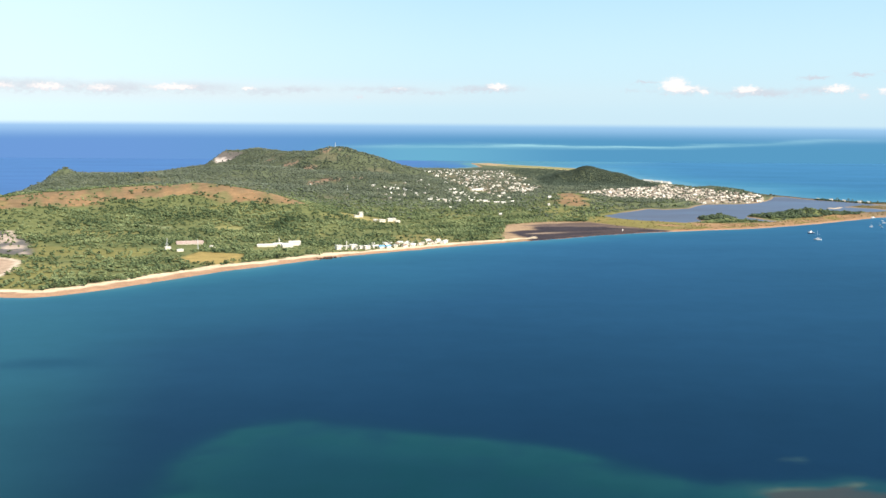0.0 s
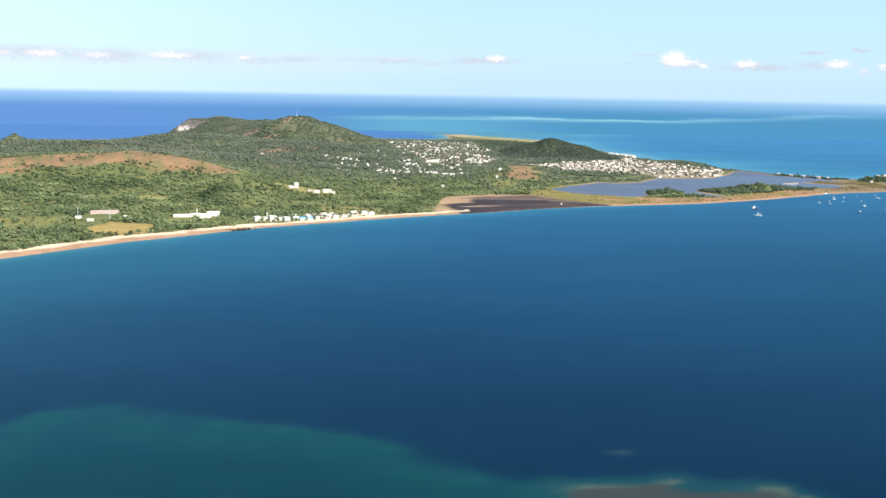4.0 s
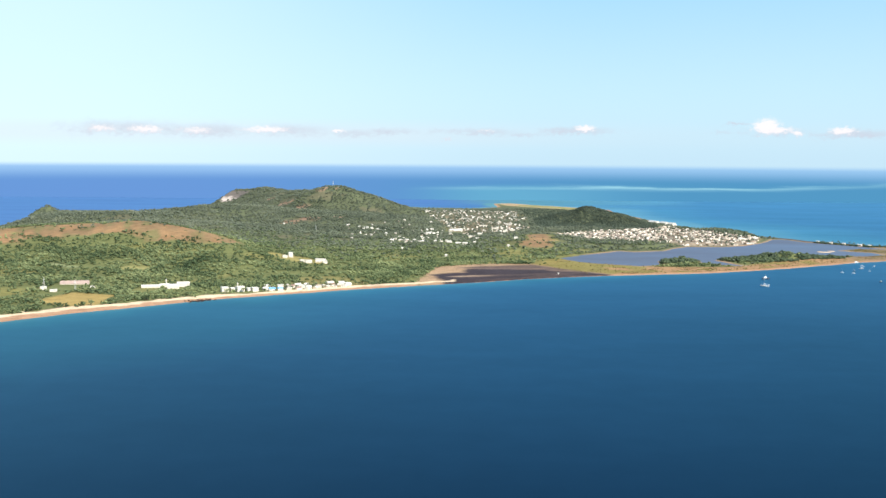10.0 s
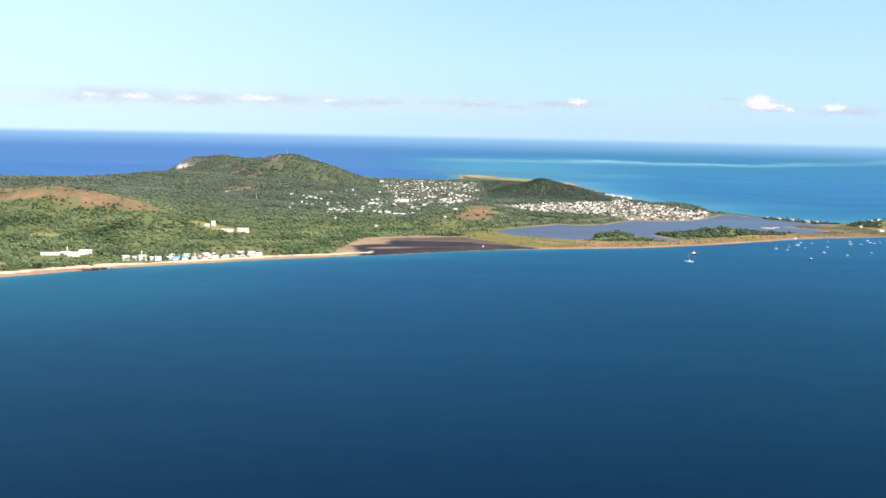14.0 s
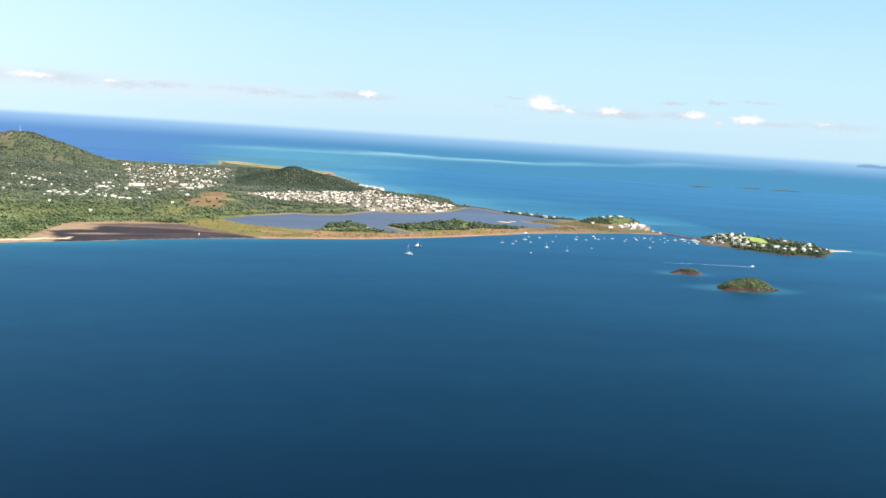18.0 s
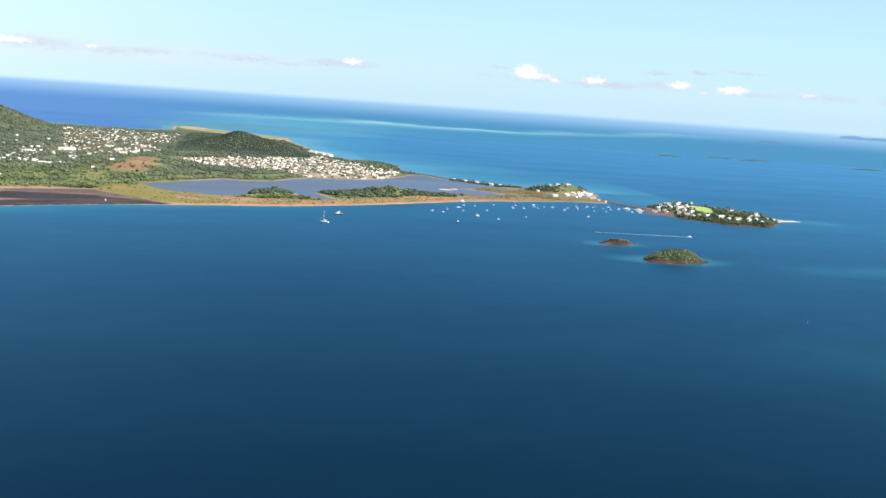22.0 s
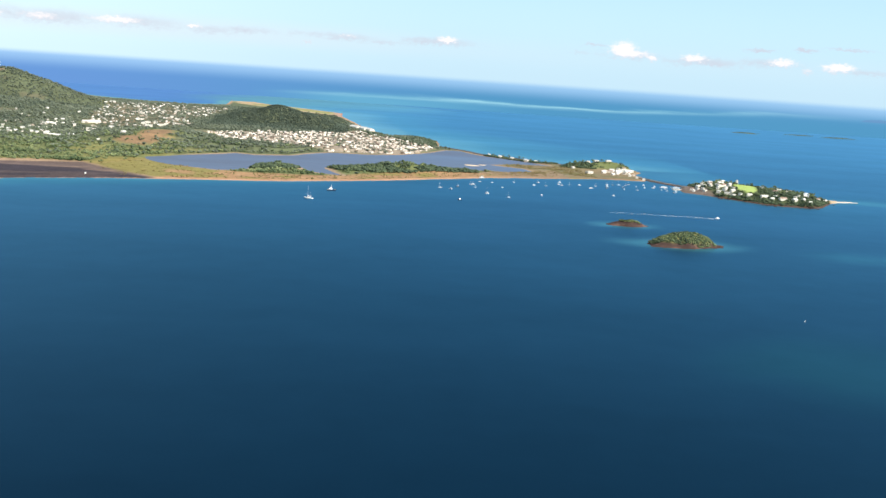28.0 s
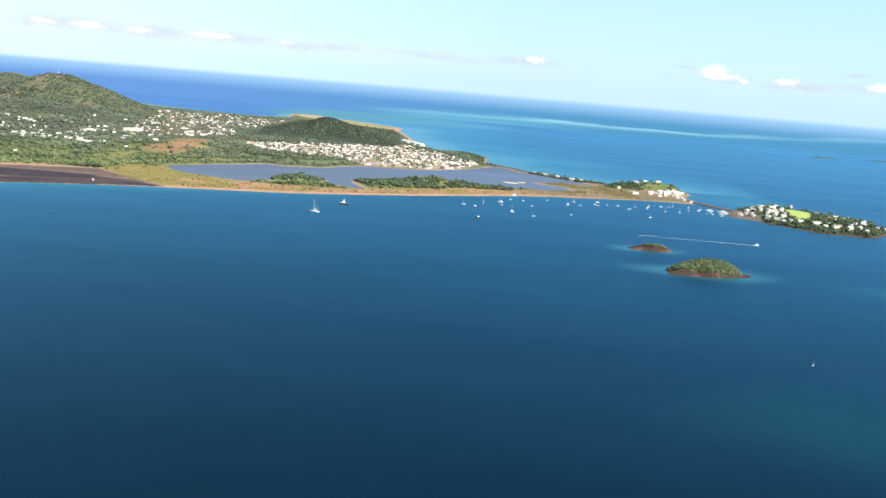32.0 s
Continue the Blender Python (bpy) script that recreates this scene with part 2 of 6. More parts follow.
def painted_house(name, colours, rough=0.75):
    """Wall or roof paint that differs from house to house."""
    mat = material(name, colours[0], rough, 0.10, 0.35)
    t = mat.node_tree
    bsdf = next(n for n in t.nodes if n.type == "BSDF_PRINCIPLED")
    info = node(t, "ShaderNodeObjectInfo")
    ramp = node(t, "ShaderNodeValToRGB")
    ramp.color_ramp.interpolation = "CONSTANT"
    while len(ramp.color_ramp.elements) < len(colours):
        ramp.color_ramp.elements.new(0.5)
    for i, (el, c) in enumerate(zip(ramp.color_ramp.elements, colours)):
        el.position, el.color = i / len(colours), (*c, 1.0)
    t.links.new(info.outputs["Random"], ramp.inputs[0])
    mixed = bsdf.inputs["Base Color"].links[0].from_node
    t.links.new(ramp.outputs[0], mixed.inputs[6])
    return mat


def land_material():
    """Soil, grass, sand and mud by the cover of the place, mottled at three scales."""
    mat = bpy.data.materials.new("land_cover")
    t = nodes_of(mat)
    end, bsdf = node(t, "ShaderNodeOutputMaterial"), node(t, "ShaderNodeBsdfPrincipled")
    t.links.new(bsdf.outputs[0], end.inputs[0])
    cover = attribute(t, "cover")
    place = node(t, "ShaderNodeNewGeometry").outputs["Position"]
    a, b, c = grain(t, place, 0.012), grain(t, place, 0.07), grain(t, place, 0.4)
    tone = calc(t, "ADD", calc(t, "MULTIPLY", calc(t, "SUBTRACT", a, 0.5), 0.5), calc(t, "MULTIPLY", calc(t, "SUBTRACT", b, 0.5), 0.9))
    lit = calc(t, "ADD", calc(t, "ADD", 1.0, tone), calc(t, "MULTIPLY", calc(t, "SUBTRACT", c, 0.5), 0.8))
    grey = node(t, "ShaderNodeCombineColor")
    for s in grey.inputs:
        t.links.new(lit, s)
    t.links.new(blend(t, 1.0, cover, grey.outputs[0], "MULTIPLY"), bsdf.inputs["Base Color"])
    bsdf.inputs["Roughness"].default_value = 0.95
    bsdf.inputs["Specular IOR Level"].default_value = 0.1
    bump = node(t, "ShaderNodeBump")
    bump.inputs["Strength"].default_value, bump.inputs["Distance"].default_value = 0.6, 1.2
    t.links.new(b, bump.inputs["Height"])
    t.links.new(bump.outputs[0], bsdf.inputs["Normal"])
    return mat


def water_material(name, colour=None, gloss=0.05, grazing=0.06, streaks=0.38):
    """Water: light that comes back out of its depth, under a skin that mirrors the sky more towards grazing."""
    mat = bpy.data.materials.new(name)
    t = nodes_of(mat)
    end = node(t, "ShaderNodeOutputMaterial")
    body, skin, mix = node(t, "ShaderNodeBsdfDiffuse"), node(t, "ShaderNodeBsdfGlossy"), node(t, "ShaderNodeMixShader")
    place = node(t, "ShaderNodeNewGeometry").outputs["Position"]
    if colour:
        tint = (*colour, 1.0)
    else:
        tint = attribute(t, "sea_colour")
    wide = node(t, "ShaderNodeMapping")
    wide.inputs["Scale"].default_value = (0.0022, 0.006, 1.0)
    wide.inputs["Rotation"].default_value = (0.0, 0.0, radians(25))
    t.links.new(place, wide.inputs["Vector"])
    drift, gust = grain(t, wide.outputs[0], 1.0, 5.0), grain(t, place, 0.03, 6.0)
    lit = calc(t, "ADD", 1.0, calc(t, "ADD", calc(t, "MULTIPLY", calc(t, "SUBTRACT", drift, 0.5), 0.30), calc(t, "MULTIPLY", calc(t, "SUBTRACT", gust, 0.5), 0.14)))
    grey = node(t, "ShaderNodeCombineColor")
    for s in grey.inputs:
        t.links.new(lit, s)
    t.links.new(blend(t, 1.0, tint, grey.outputs[0], "MULTIPLY"), body.inputs["Color"])
    skin.inputs["Roughness"].default_value = 0.36
    bump = node(t, "ShaderNodeBump")
    bump.inputs["Strength"].default_value, bump.inputs["Distance"].default_value = 0.25, 0.4
    t.links.new(grain(t, place, 0.25, 4.0), bump.inputs["Height"])
    t.links.new(bump.outputs[0], skin.inputs["Normal"])
    skin.inputs["Color"].default_value = (0.275, 0.66, 0.925, 1.0)
    facing = node(t, "ShaderNodeLayerWeight")
    facing.inputs["Blend"].default_value = 0.155
    shine = calc(t, "ADD", gloss, calc(t, "MULTIPLY", facing.outputs["Fresnel"], grazing))
    shine = calc(t, "MULTIPLY", shine, calc(t, "ADD", 1.0, calc(t, "ADD", calc(t, "MULTIPLY", calc(t, "SUBTRACT", drift, 0.5), streaks), calc(t, "MULTIPLY", calc(t, "SUBTRACT", gust, 0.5), 0.16))))
    if not colour:      # the open sea behind the island mirrors less than the near water
        mirroring = node(t, "ShaderNodeAttribute")
        mirroring.attribute_name = "sea_colour"
        shine = calc(t, "MULTIPLY", shine, mirroring.outputs["Alpha"])
    t.links.new(shine, mix.inputs[0])
    t.links.new(body.outputs[0], mix.inputs[1])
    t.links.new(skin.outputs[0], mix.inputs[2])
    t.links.new(mix.outputs[0], end.inputs[0])
    return mat


SEA, LAKE, LAND = water_material("sea_water", None, 0.0, 1.0), water_material("lagoon_water", (0.115, 0.125, 0.16), 0.0, 0.34, 1.6), land_material()
CANOPY = material("tree_canopy", (0.071, 0.108, 0.051), 0.9, 0.85, 0.012, island=0.45, other=(0.148, 0.168, 0.076), spec=0.1)
# greyer and bluer than the near canopy: distance haze put into the leaf colour
HAZY_HILL_CANOPY = material("hazy_hill_canopy", (0.087, 0.112, 0.079), 0.9, 0.6, 0.010, island=0.35, other=(0.131, 0.141, 0.097), spec=0.1)
KNOB_CANOPY = material("dark_forest_canopy", (0.050, 0.068, 0.052), 0.9, 0.35, 0.02, island=0.3, other=(0.072, 0.088, 0.060), spec=0.1)
DARK_CANOPY = material("mangrove_canopy", (0.043, 0.066, 0.043), 0.9, 0.5, 0.03, island=0.4, other=(0.078, 0.098, 0.050), spec=0.1)
SCRUB = material("dry_scrub", (0.20, 0.140, 0.062), 0.95, 0.3, 0.05, island=0.6, other=(0.155, 0.145, 0.055), spec=0.1)
BARK = material("bark", (0.13, 0.10, 0.07), 0.95, 0.3, 2.0)
WALLS = painted_house("house_wall_paint", [(0.58, 0.51, 0.41), (0.54, 0.46, 0.35), (0.60, 0.55, 0.48), (0.62, 0.55, 0.44), (0.74, 0.62, 0.52), (0.55, 0.48, 0.40)])
ROOFS = painted_house("house_roof", [(0.56, 0.51, 0.44), (0.40, 0.33, 0.26), (0.50, 0.44, 0.38), (0.42, 0.34, 0.27), (0.34, 0.24, 0.18), (0.70, 0.66, 0.58)], 0.6)
TOWN = material("town_render_and_roofs", (0.24, 0.175, 0.125), 0.75, 0.12, 0.3, island=1.25, other=(0.74, 0.66, 0.56))
PALE_TOWN = material("pale_render_and_roofs", (0.42, 0.36, 0.29), 0.75, 0.12, 0.3, island=1.0, other=(0.78, 0.74, 0.67))
PINK_ROOF = material("faded_red_sheet_roof", (0.38, 0.285, 0.24), 0.7, 0.25, 0.2)
WHITE = material("white_render", (0.64, 0.58, 0.49), 0.7, 0.10, 0.3)
WHITE_ROOF = material("white_sheet_roof", (0.60, 0.57, 0.51), 0.6, 0.2, 0.3)
BLUE_ROOF = material("blue_sheet_roof", (0.16, 0.36, 0.62), 0.5, 0.12, 0.3)
RUST_ROOF = material("rusty_sheet_roof", (0.27, 0.18, 0.135), 0.7, 0.25, 0.3)
GLASS = material("dark_window_glass", (0.10, 0.11, 0.12), 0.2, 0.1, 1.0, spec=0.6)
DOOR = material("door_paint", (0.16, 0.12, 0.09), 0.6, 0.2, 1.0)
HULL = material("white_hull", (0.82, 0.82, 0.80), 0.25, 0.05, 1.0, spec=0.5)
DARK_HULL = material("dark_hull", (0.03, 0.05, 0.09), 0.3, 0.1, 1.0, spec=0.5)
DECK = material("pale_deck", (0.62, 0.58, 0.50), 0.6, 0.1, 2.0)
SPAR = material("alloy_spar", (0.75, 0.76, 0.78), 0.35, 0.05, 2.0, metal=0.4)
CLOTH = material("furled_sailcloth", (0.66, 0.68, 0.72), 0.8, 0.1, 2.0)
STEEL = material("mast_steel", (0.62, 0.60, 0.58), 0.5, 0.1, 1.0, metal=0.3)
ROCK = material("dark_shore_rock", (0.048, 0.029, 0.022), 0.9, 0.4, 0.25, bump=0.8, bump_scale=0.6)
ASPHALT = material("asphalt", (0.06, 0.058, 0.055), 0.9, 0.2, 0.2)
STONE = material("causeway_stone", (0.10, 0.075, 0.06), 0.9, 0.4, 0.3, bump=0.6, bump_scale=0.8)
CONCRETE = material("quay_concrete", (0.42, 0.37, 0.31), 0.85, 0.2, 0.3)
SAND = material("pale_dry_sand", (0.50, 0.40, 0.29), 0.95, 0.25, 0.1)
FOAM = material("white_foam", (0.62, 0.70, 0.74), 0.9, 0.2, 0.4)

# ---- plan of the coast ----
ISLAND = [(-1020, 800), (-899, 796), (-866, 793), (-838, 808), (-785, 858), (-730, 924), (-669, 1002), (-597, 1070), (-519, 1147), (-433, 1206),
          (-339, 1270), (-239, 1326), (-132, 1384), (-60, 1430), (40, 1478), (149, 1512), (266, 1546), (346, 1586), (432, 1636), (524, 1700), (625, 1770),
          (677, 1797), (728, 1812), (783, 1837), (840, 1860), (893, 1868), (936, 1868), (957, 1905), (955, 1985), (985, 2040), (985, 2105), (930, 2160),
          (850, 2150), (800, 2155), (740, 2240), (690, 2275), (660, 2370), (610, 2450), (622, 2550), (626, 2646), (592, 2760), (515, 2738), (488, 2820),
          (450, 3050), (429, 3293), (398, 3593), (402, 3820), (330, 3930), (228, 4070), (123, 4190), (45, 4340), (-40, 4310), (-30, 3980), (-150, 3800), (-365, 3873),
          (-490, 3978), (-700, 4200), (-1200, 3900), (-1350, 3300), (-1460, 2850), (-1440, 2500), (-1385, 2150), (-1300, 1600), (-1190, 1150), (-1100, 900)]
LAGOON = [(32, 1806), (86, 1876), (146, 1940), (172, 1974), (206, 1955), (276, 1988), (315, 2058), (346, 2098), (380, 2102), (436, 2110), (494, 2143),
          (544, 2210), (585, 2273), (615, 2345), (645, 2350), (668, 2270), (725, 2195), (770, 2140), (800, 2090), (730, 2085), (665, 2035), (725, 1985), (735, 1935),
          (690, 1905), (645, 1908), (590, 1896), (500, 1852), (430, 1846), (366, 1822), (336, 1790), (350, 1722), (365, 1680), (332, 1700), (305, 1730), (304, 1768), (262, 1778), (218, 1762), (210, 1690), (167, 1660),
          (119, 1690), (78, 1716), (40, 1770)]
ROCK_ISLE = [(958, 1705), (986, 1681), (1011, 1645), (1045, 1592), (1082, 1572), (1125, 1567), (1149, 1579), (1201, 1653), (1236, 1685), (1208, 1702),
             (1160, 1765), (1110, 1835), (1062, 1868), (1012, 1835), (978, 1780), (962, 1735)]
TOWN_BACK = [(-201, 2383), (-310, 3200), (-196, 3650), (23, 3600), (40, 2950), (-30, 2760), (25, 2608), (-54, 2380)]
TOWN_EDGE = [(-148, 2014), (-54, 2330), (-201, 2420), (-330, 2300), (-340, 2010)]
TOWN_PORT = [(59, 2378), (148, 2484), (249, 2558), (383, 2700), (427, 2800), (498, 2661), (600, 2380), (520, 2165), (430, 2130), (350, 2118), (275, 2157), (121, 2210)]
MUD = [(-245, 1318), (-239, 1405), (-213, 1576), (-134, 1622), (-85, 1642), (-38, 1648), (4, 1600), (40, 1560), (100, 1500), (40, 1478), (-60, 1430), (-132, 1384)]
DARK_MUD = [(-222, 1450), (-192, 1484), (-168, 1502), (-158, 1552), (-98, 1566), (-41, 1570), (4, 1552), (43, 1528), (92, 1495), (29, 1458), (-38, 1425), (-132, 1372), (-198, 1332), (-196, 1400)]
SHOAL = [(-600, 40), (-597, 200), (-562, 272), (-515, 294), (-448, 260), (-390, 248), (-342, 222), (-300, 182), (-252, 150), (-190, 152), (-105, 120), (-40, 40), (-60, -300), (-800, -300), (-680, -60)]
REEF_FLAT = [(-250, 138), (-228, 140), (-188, 146), (-157, 140), (-128, 132), (-114, 110), (-128, 80), (-180, 62), (-240, 84)]
MARSH = [(-60, 1615), (3, 1575), (60, 1600), (60, 1700), (36, 1800), (8, 1780), (-30, 1700)]
ISLET_EAST = [(340, 1790), (365, 1745), (420, 1735), (480, 1745), (540, 1785), (625, 1840), (590, 1888), (500, 1845), (430, 1840), (368, 1815)]
ISLET_WEST = [(214, 1704), (250, 1694), (288, 1713), (297, 1762), (262, 1770), (222, 1756)]
MEADOW = [(-423, 1300), (-440, 1380), (-389, 1416), (-343, 1390), (-316, 1330), (-340, 1290)]
CLEARING = [(-545, 1640), (-540, 1690), (-500, 1680), (-440, 1640), (-415, 1585), (-455, 1575), (-500, 1610)]
SPIT = [(0, 1530), (100, 1490), (266, 1544), (432, 1633), (625, 1770), (783, 1836), (783, 1960), (700, 1900), (600, 1840), (480, 1770), (330, 1650), (200, 1640), (119, 1690), (40, 1770), (-20, 1640)]
BARE_KNOLL = [(-40, 1910), (-24, 2130), (30, 2240), (46, 2140), (18, 1900)]
FIELD = [(-758, 1092), (-735, 1180), (-662, 1160), (-660, 1075), (-685, 1050)]
QUARRY = [(-1030, 1130), (-992, 1104), (-967, 1076), (-950, 992), (-948, 934), (-1000, 930), (-1050, 1050)]
CRAG = [(-1130, 1300), (-1066, 1340), (-1017, 1250), (-975, 1140), (-1040, 1140), (-1110, 1200)]
AIRFIELD = [(-40, 4310), (45, 4340), (128, 4195), (235, 4050), (320, 3915), (390, 3830), (390, 3680), (360, 3600), (290, 3690), (160, 3890), (20, 4090)]
TERRACE_UPPER = [(-892, 1462), (-832, 1440), (-828, 1458), (-888, 1484)]
TERRACE_LOWER = [(-762, 1438), (-705, 1424), (-698, 1454), (-750, 1470)]
RED_BANK = [(-1190, 1500), (-1119, 1492), (-1092, 1556), (-1017, 1588), (-984, 1668), (-937, 1660), (-889, 1690), (-848, 1712), (-785, 1675), (-733, 1640), (-690, 1668), (-655, 1650), (-625, 1650), (-590, 1690), (-605, 1735), (-650, 1765), (-710, 1795), (-830, 1850), (-960, 1870), (-1060, 1790), (-1190, 1690)]
PLAYING_FIELD = [(14, 2440), (84, 2450), (98, 2320), (56, 2340)]
LAWN = [(1078, 1790), (1094, 1788), (1104, 1745), (1084, 1690), (1066, 1652), (1048, 1662), (1052, 1700), (1066, 1750)]


def distance_in(poly, px, py):
    """Signed distance from a polygon's edge, positive inside."""
    p = np.array(poly, float)
    q = np.roll(p, -1, axis=0)
    best, inside = np.full(px.shape, 1e9), np.zeros(px.shape, bool)
    for (ax, ay), (bx, by) in zip(p, q):
        ex, ey = bx - ax, by - ay
        u = np.clip(((px - ax) * ex + (py - ay) * ey) / (ex * ex + ey * ey), 0, 1)
        best = np.minimum(best, np.hypot(px - ax - u * ex, py - ay - u * ey))
        if ay != by:
            inside ^= ((ay > py) != (by > py)) & (px < ex * (py - ay) / ey + ax)
    return np.where(inside, best, -best)


TABLES = {}


def rolls(px, py, size, seed, octaves=3):
    """Smooth value noise, -1 to 1."""
    total, gain, norm = 0.0, 1.0, 0.0
    for k in range(octaves):
        if seed + k not in TABLES:
            TABLES[seed + k] = np.random.RandomState(seed + k).rand(256, 256)
        table = TABLES[seed + k]
        u, v = px / size * 2 ** k + 1000.0, py / size * 2 ** k + 1000.0
        i, j = np.floor(u).astype(int), np.floor(v).astype(int)
        a, b = u - i, v - j
        a, b = a * a * (3 - 2 * a), b * b * (3 - 2 * b)
        i, j, i1, j1 = i % 256, j % 256, (i + 1) % 256, (j + 1) % 256
        total = total + gain * ((table[i, j] * (1 - a) + table[i1, j] * a) * (1 - b) + (table[i, j1] * (1 - a) + table[i1, j1] * a) * b)
        norm, gain = norm + gain, gain * 0.5
    return (total / norm - 0.5) * 2


# crests: points (x, y, height) and the width of the flanks
CRESTS = [([(-1430, 2700, 34), (-1190, 2530, 38), (-1041, 2560, 41), (-950, 2640, 42), (-880, 2800, 44)], 250),
          ([(-1085, 3760, 62), (-1040, 3730, 74), (-940, 3640, 74), (-790, 3420, 65), (-680, 3270, 80), (-610, 3170, 97), (-550, 3130, 80), (-490, 3100, 52), (-420, 3120, 26), (-330, 3260, 8)], 190),
          ([(-760, 2750, 40), (-560, 2700, 30)], 330),
          ([(-1240, 1500, 50), (-1122, 1660, 47), (-1040, 1740, 49), (-950, 1815, 51), (-830, 1800, 50)], 225),
          ([(-830, 1800, 48), (-715, 1725, 43), (-655, 1650, 30), (-640, 1570, 18)], 125),
          ([(-1150, 1900, 40), (-900, 2200, 34)], 340),
          ([(75, 2900, 10), (140, 2900, 28), (212, 2885, 48), (290, 2870, 34), (360, 2840, 8)], 85),
          ([(-1390, 2640, 50), (-1365, 2655, 50)], 34),
          ([(400, 1780, 4), (482, 1798, 15), (510, 1804, 10), (560, 1835, 3)], 36),
          ([(246, 1728, 8), (264, 1734, 8)], 28),
          ([(-30, 2000, 13), (0, 2150, 16)], 110),
          ([(855, 2065, 8), (905, 2092, 16), (940, 2100, 25), (962, 2092, 22)], 38)]


def lift(px, py):
    """Height of the land over the sea."""
    island, lagoon, rock = distance_in(ISLAND, px, py), distance_in(LAGOON, px, py), distance_in(ROCK_ISLE, px, py)
    shore = island + rolls(px, py, 26, 5) * 3.0
    shore = np.where(lagoon > -40, np.minimum(shore, -lagoon + rolls(px, py, 30, 9) * 4.0), shore)
    low = np.clip(shore * 0.05, -2.5, 1.2) + np.clip((shore - 40) * 0.018, 0, 6) * (1 - 0.7 * np.clip((py - 3400) / 200, 0, 1) * (px > -150)) * (1 - np.clip((px + 150) / 300, 0, 1) * (py < 2050))
    total = 0.0
    for points, width in CRESTS:
        h = np.zeros(px.shape)
        for (ax, ay, az), (bx, by, bz) in zip(points, points[1:]):
            ex, ey = bx - ax, by - ay
            u = np.clip(((px - ax) * ex + (py - ay) * ey) / (ex * ex + ey * ey), 0, 1)
            d = np.hypot(px - ax - u * ex, py - ay - u * ey)
            h = np.maximum(h, (az + (bz - az) * u) * np.exp(-(d / width) ** 2 * 1.1))
        if points[0][0] == -1085:      # the western brow breaks off in a cliff
            h = h * (0.2 + 0.8 * np.clip((px + 0.14 * (3760 - py) + 1110) / 60, 0, 1))
        total = total + h ** 3
    hill = np.cbrt(total)
    rough = rolls(px, py, 170, 21, 4)
    hill = np.maximum(hill * (1 + 0.10 * rough) + 2.0 * rough * np.clip(hill / 15, 0, 1), 0)
    hill = hill * np.clip(shore / 90, 0, 1) ** 0.7
    hill = np.where(px > 780, hill * np.clip(shore / 18, 0, 1), hill)
    z = low + hill
    plateau = np.clip(rock * 0.55, -2.5, 2.5) + np.clip((rock - 6) * 0.24, 0, 10.0) * np.clip((1215 - px) / 60, 0, 1) * np.clip((px - 988 + 0.25 * (1740 - py)) / 22, 0, 1)
    z = np.where(rock > -45, np.maximum(z, plateau + rolls(px, py, 40, 3) * 0.6 * (rock > 8)), z)
    return z


def grid_mesh(name, xs, ys, z_of, keep=None):
    """A sheet over the grid of xs and ys; keep says which corners matter."""
    gx, gy = np.meshgrid(xs, ys)
    gz = z_of(gx, gy)
    n, m = gx.shape
    idx = np.arange(n * m).reshape(n, m)
    quads = np.stack([idx[:-1, :-1], idx[:-1, 1:], idx[1:, 1:], idx[1:, :-1]], -1).reshape(-1, 4)
    if keep is not None:
        ok = keep(gx, gy, gz).ravel()
        quads = quads[ok[quads].any(1)]
    used, quads = np.unique(quads, return_inverse=True)
    quads = quads.reshape(-1, 4)
    verts = np.stack([gx, gy, gz], -1).reshape(-1, 3)[used]
    return mesh_of(name, verts, quads), verts


def mesh_of(name, verts, faces):
    """A mesh from arrays of corners and of faces that all have the same number of sides."""
    verts, faces = np.asarray(verts, np.float32), np.asarray(faces, np.int32)
    me = bpy.data.meshes.new(name)
    me.vertices.add(len(verts))
    me.vertices.foreach_set("co", verts.ravel())
    me.loops.add(faces.size)
    me.loops.foreach_set("vertex_index", faces.ravel())
    me.polygons.add(len(faces))
    me.polygons.foreach_set("loop_start", np.arange(0, faces.size, faces.shape[1], dtype=np.int32))
    me.update(calc_edges=True)
    me.validate()
    return me


def paint(me, layer, colours, alpha=1.0):
    data = me.color_attributes.new(layer, "FLOAT_COLOR", "POINT")
    data.data.foreach_set("color", np.concatenate([colours, np.ones((len(colours), 1)) * np.reshape(alpha, (-1, 1))], 1).astype(np.float32).ravel())


def smooth(me):
    me.polygons.foreach_set("use_smooth", np.ones(len(me.polygons), bool))


def ease(v, low, high):
    u = np.clip((v - low) / (high - low), 0, 1)
    return u * u * (3 - 2 * u)


def over(base, colour, amount):
    return base + (np.array(colour) - base) * np.clip(amount, 0, 1)[:, None]


# ---- ground ----
land_mesh, lv = grid_mesh("ground", np.arange(-1480, 1260, 6.0), np.concatenate([np.arange(770, 1700, 5.0), np.arange(1700, 2400, 7.0), np.arange(2400, 4500, 11.0)]), lift, lambda x, y, z: z > -1.6)
smooth(land_mesh)
lx, ly, lz = lv.T
mottle, patch = rolls(lx, ly, 60, 40), rolls(lx, ly, 230, 50)
shore_d = np.maximum(distance_in(ISLAND, lx, ly), distance_in(ROCK_ISLE, lx, ly))
cover = np.tile((0.134, 0.146, 0.057), (len(lv), 1)).astype(float)
cover = over(cover, (0.21, 0.19, 0.065), ease(patch + 0.5 * mottle + 0.05 * (ly < 1750), 0.2, 0.65) * 0.8 * ease(2450 - ly, 0, 300))
bank = distance_in(RED_BANK, lx, ly) + 4 + mottle * 34 + rolls(lx, ly, 28, 77) * 34
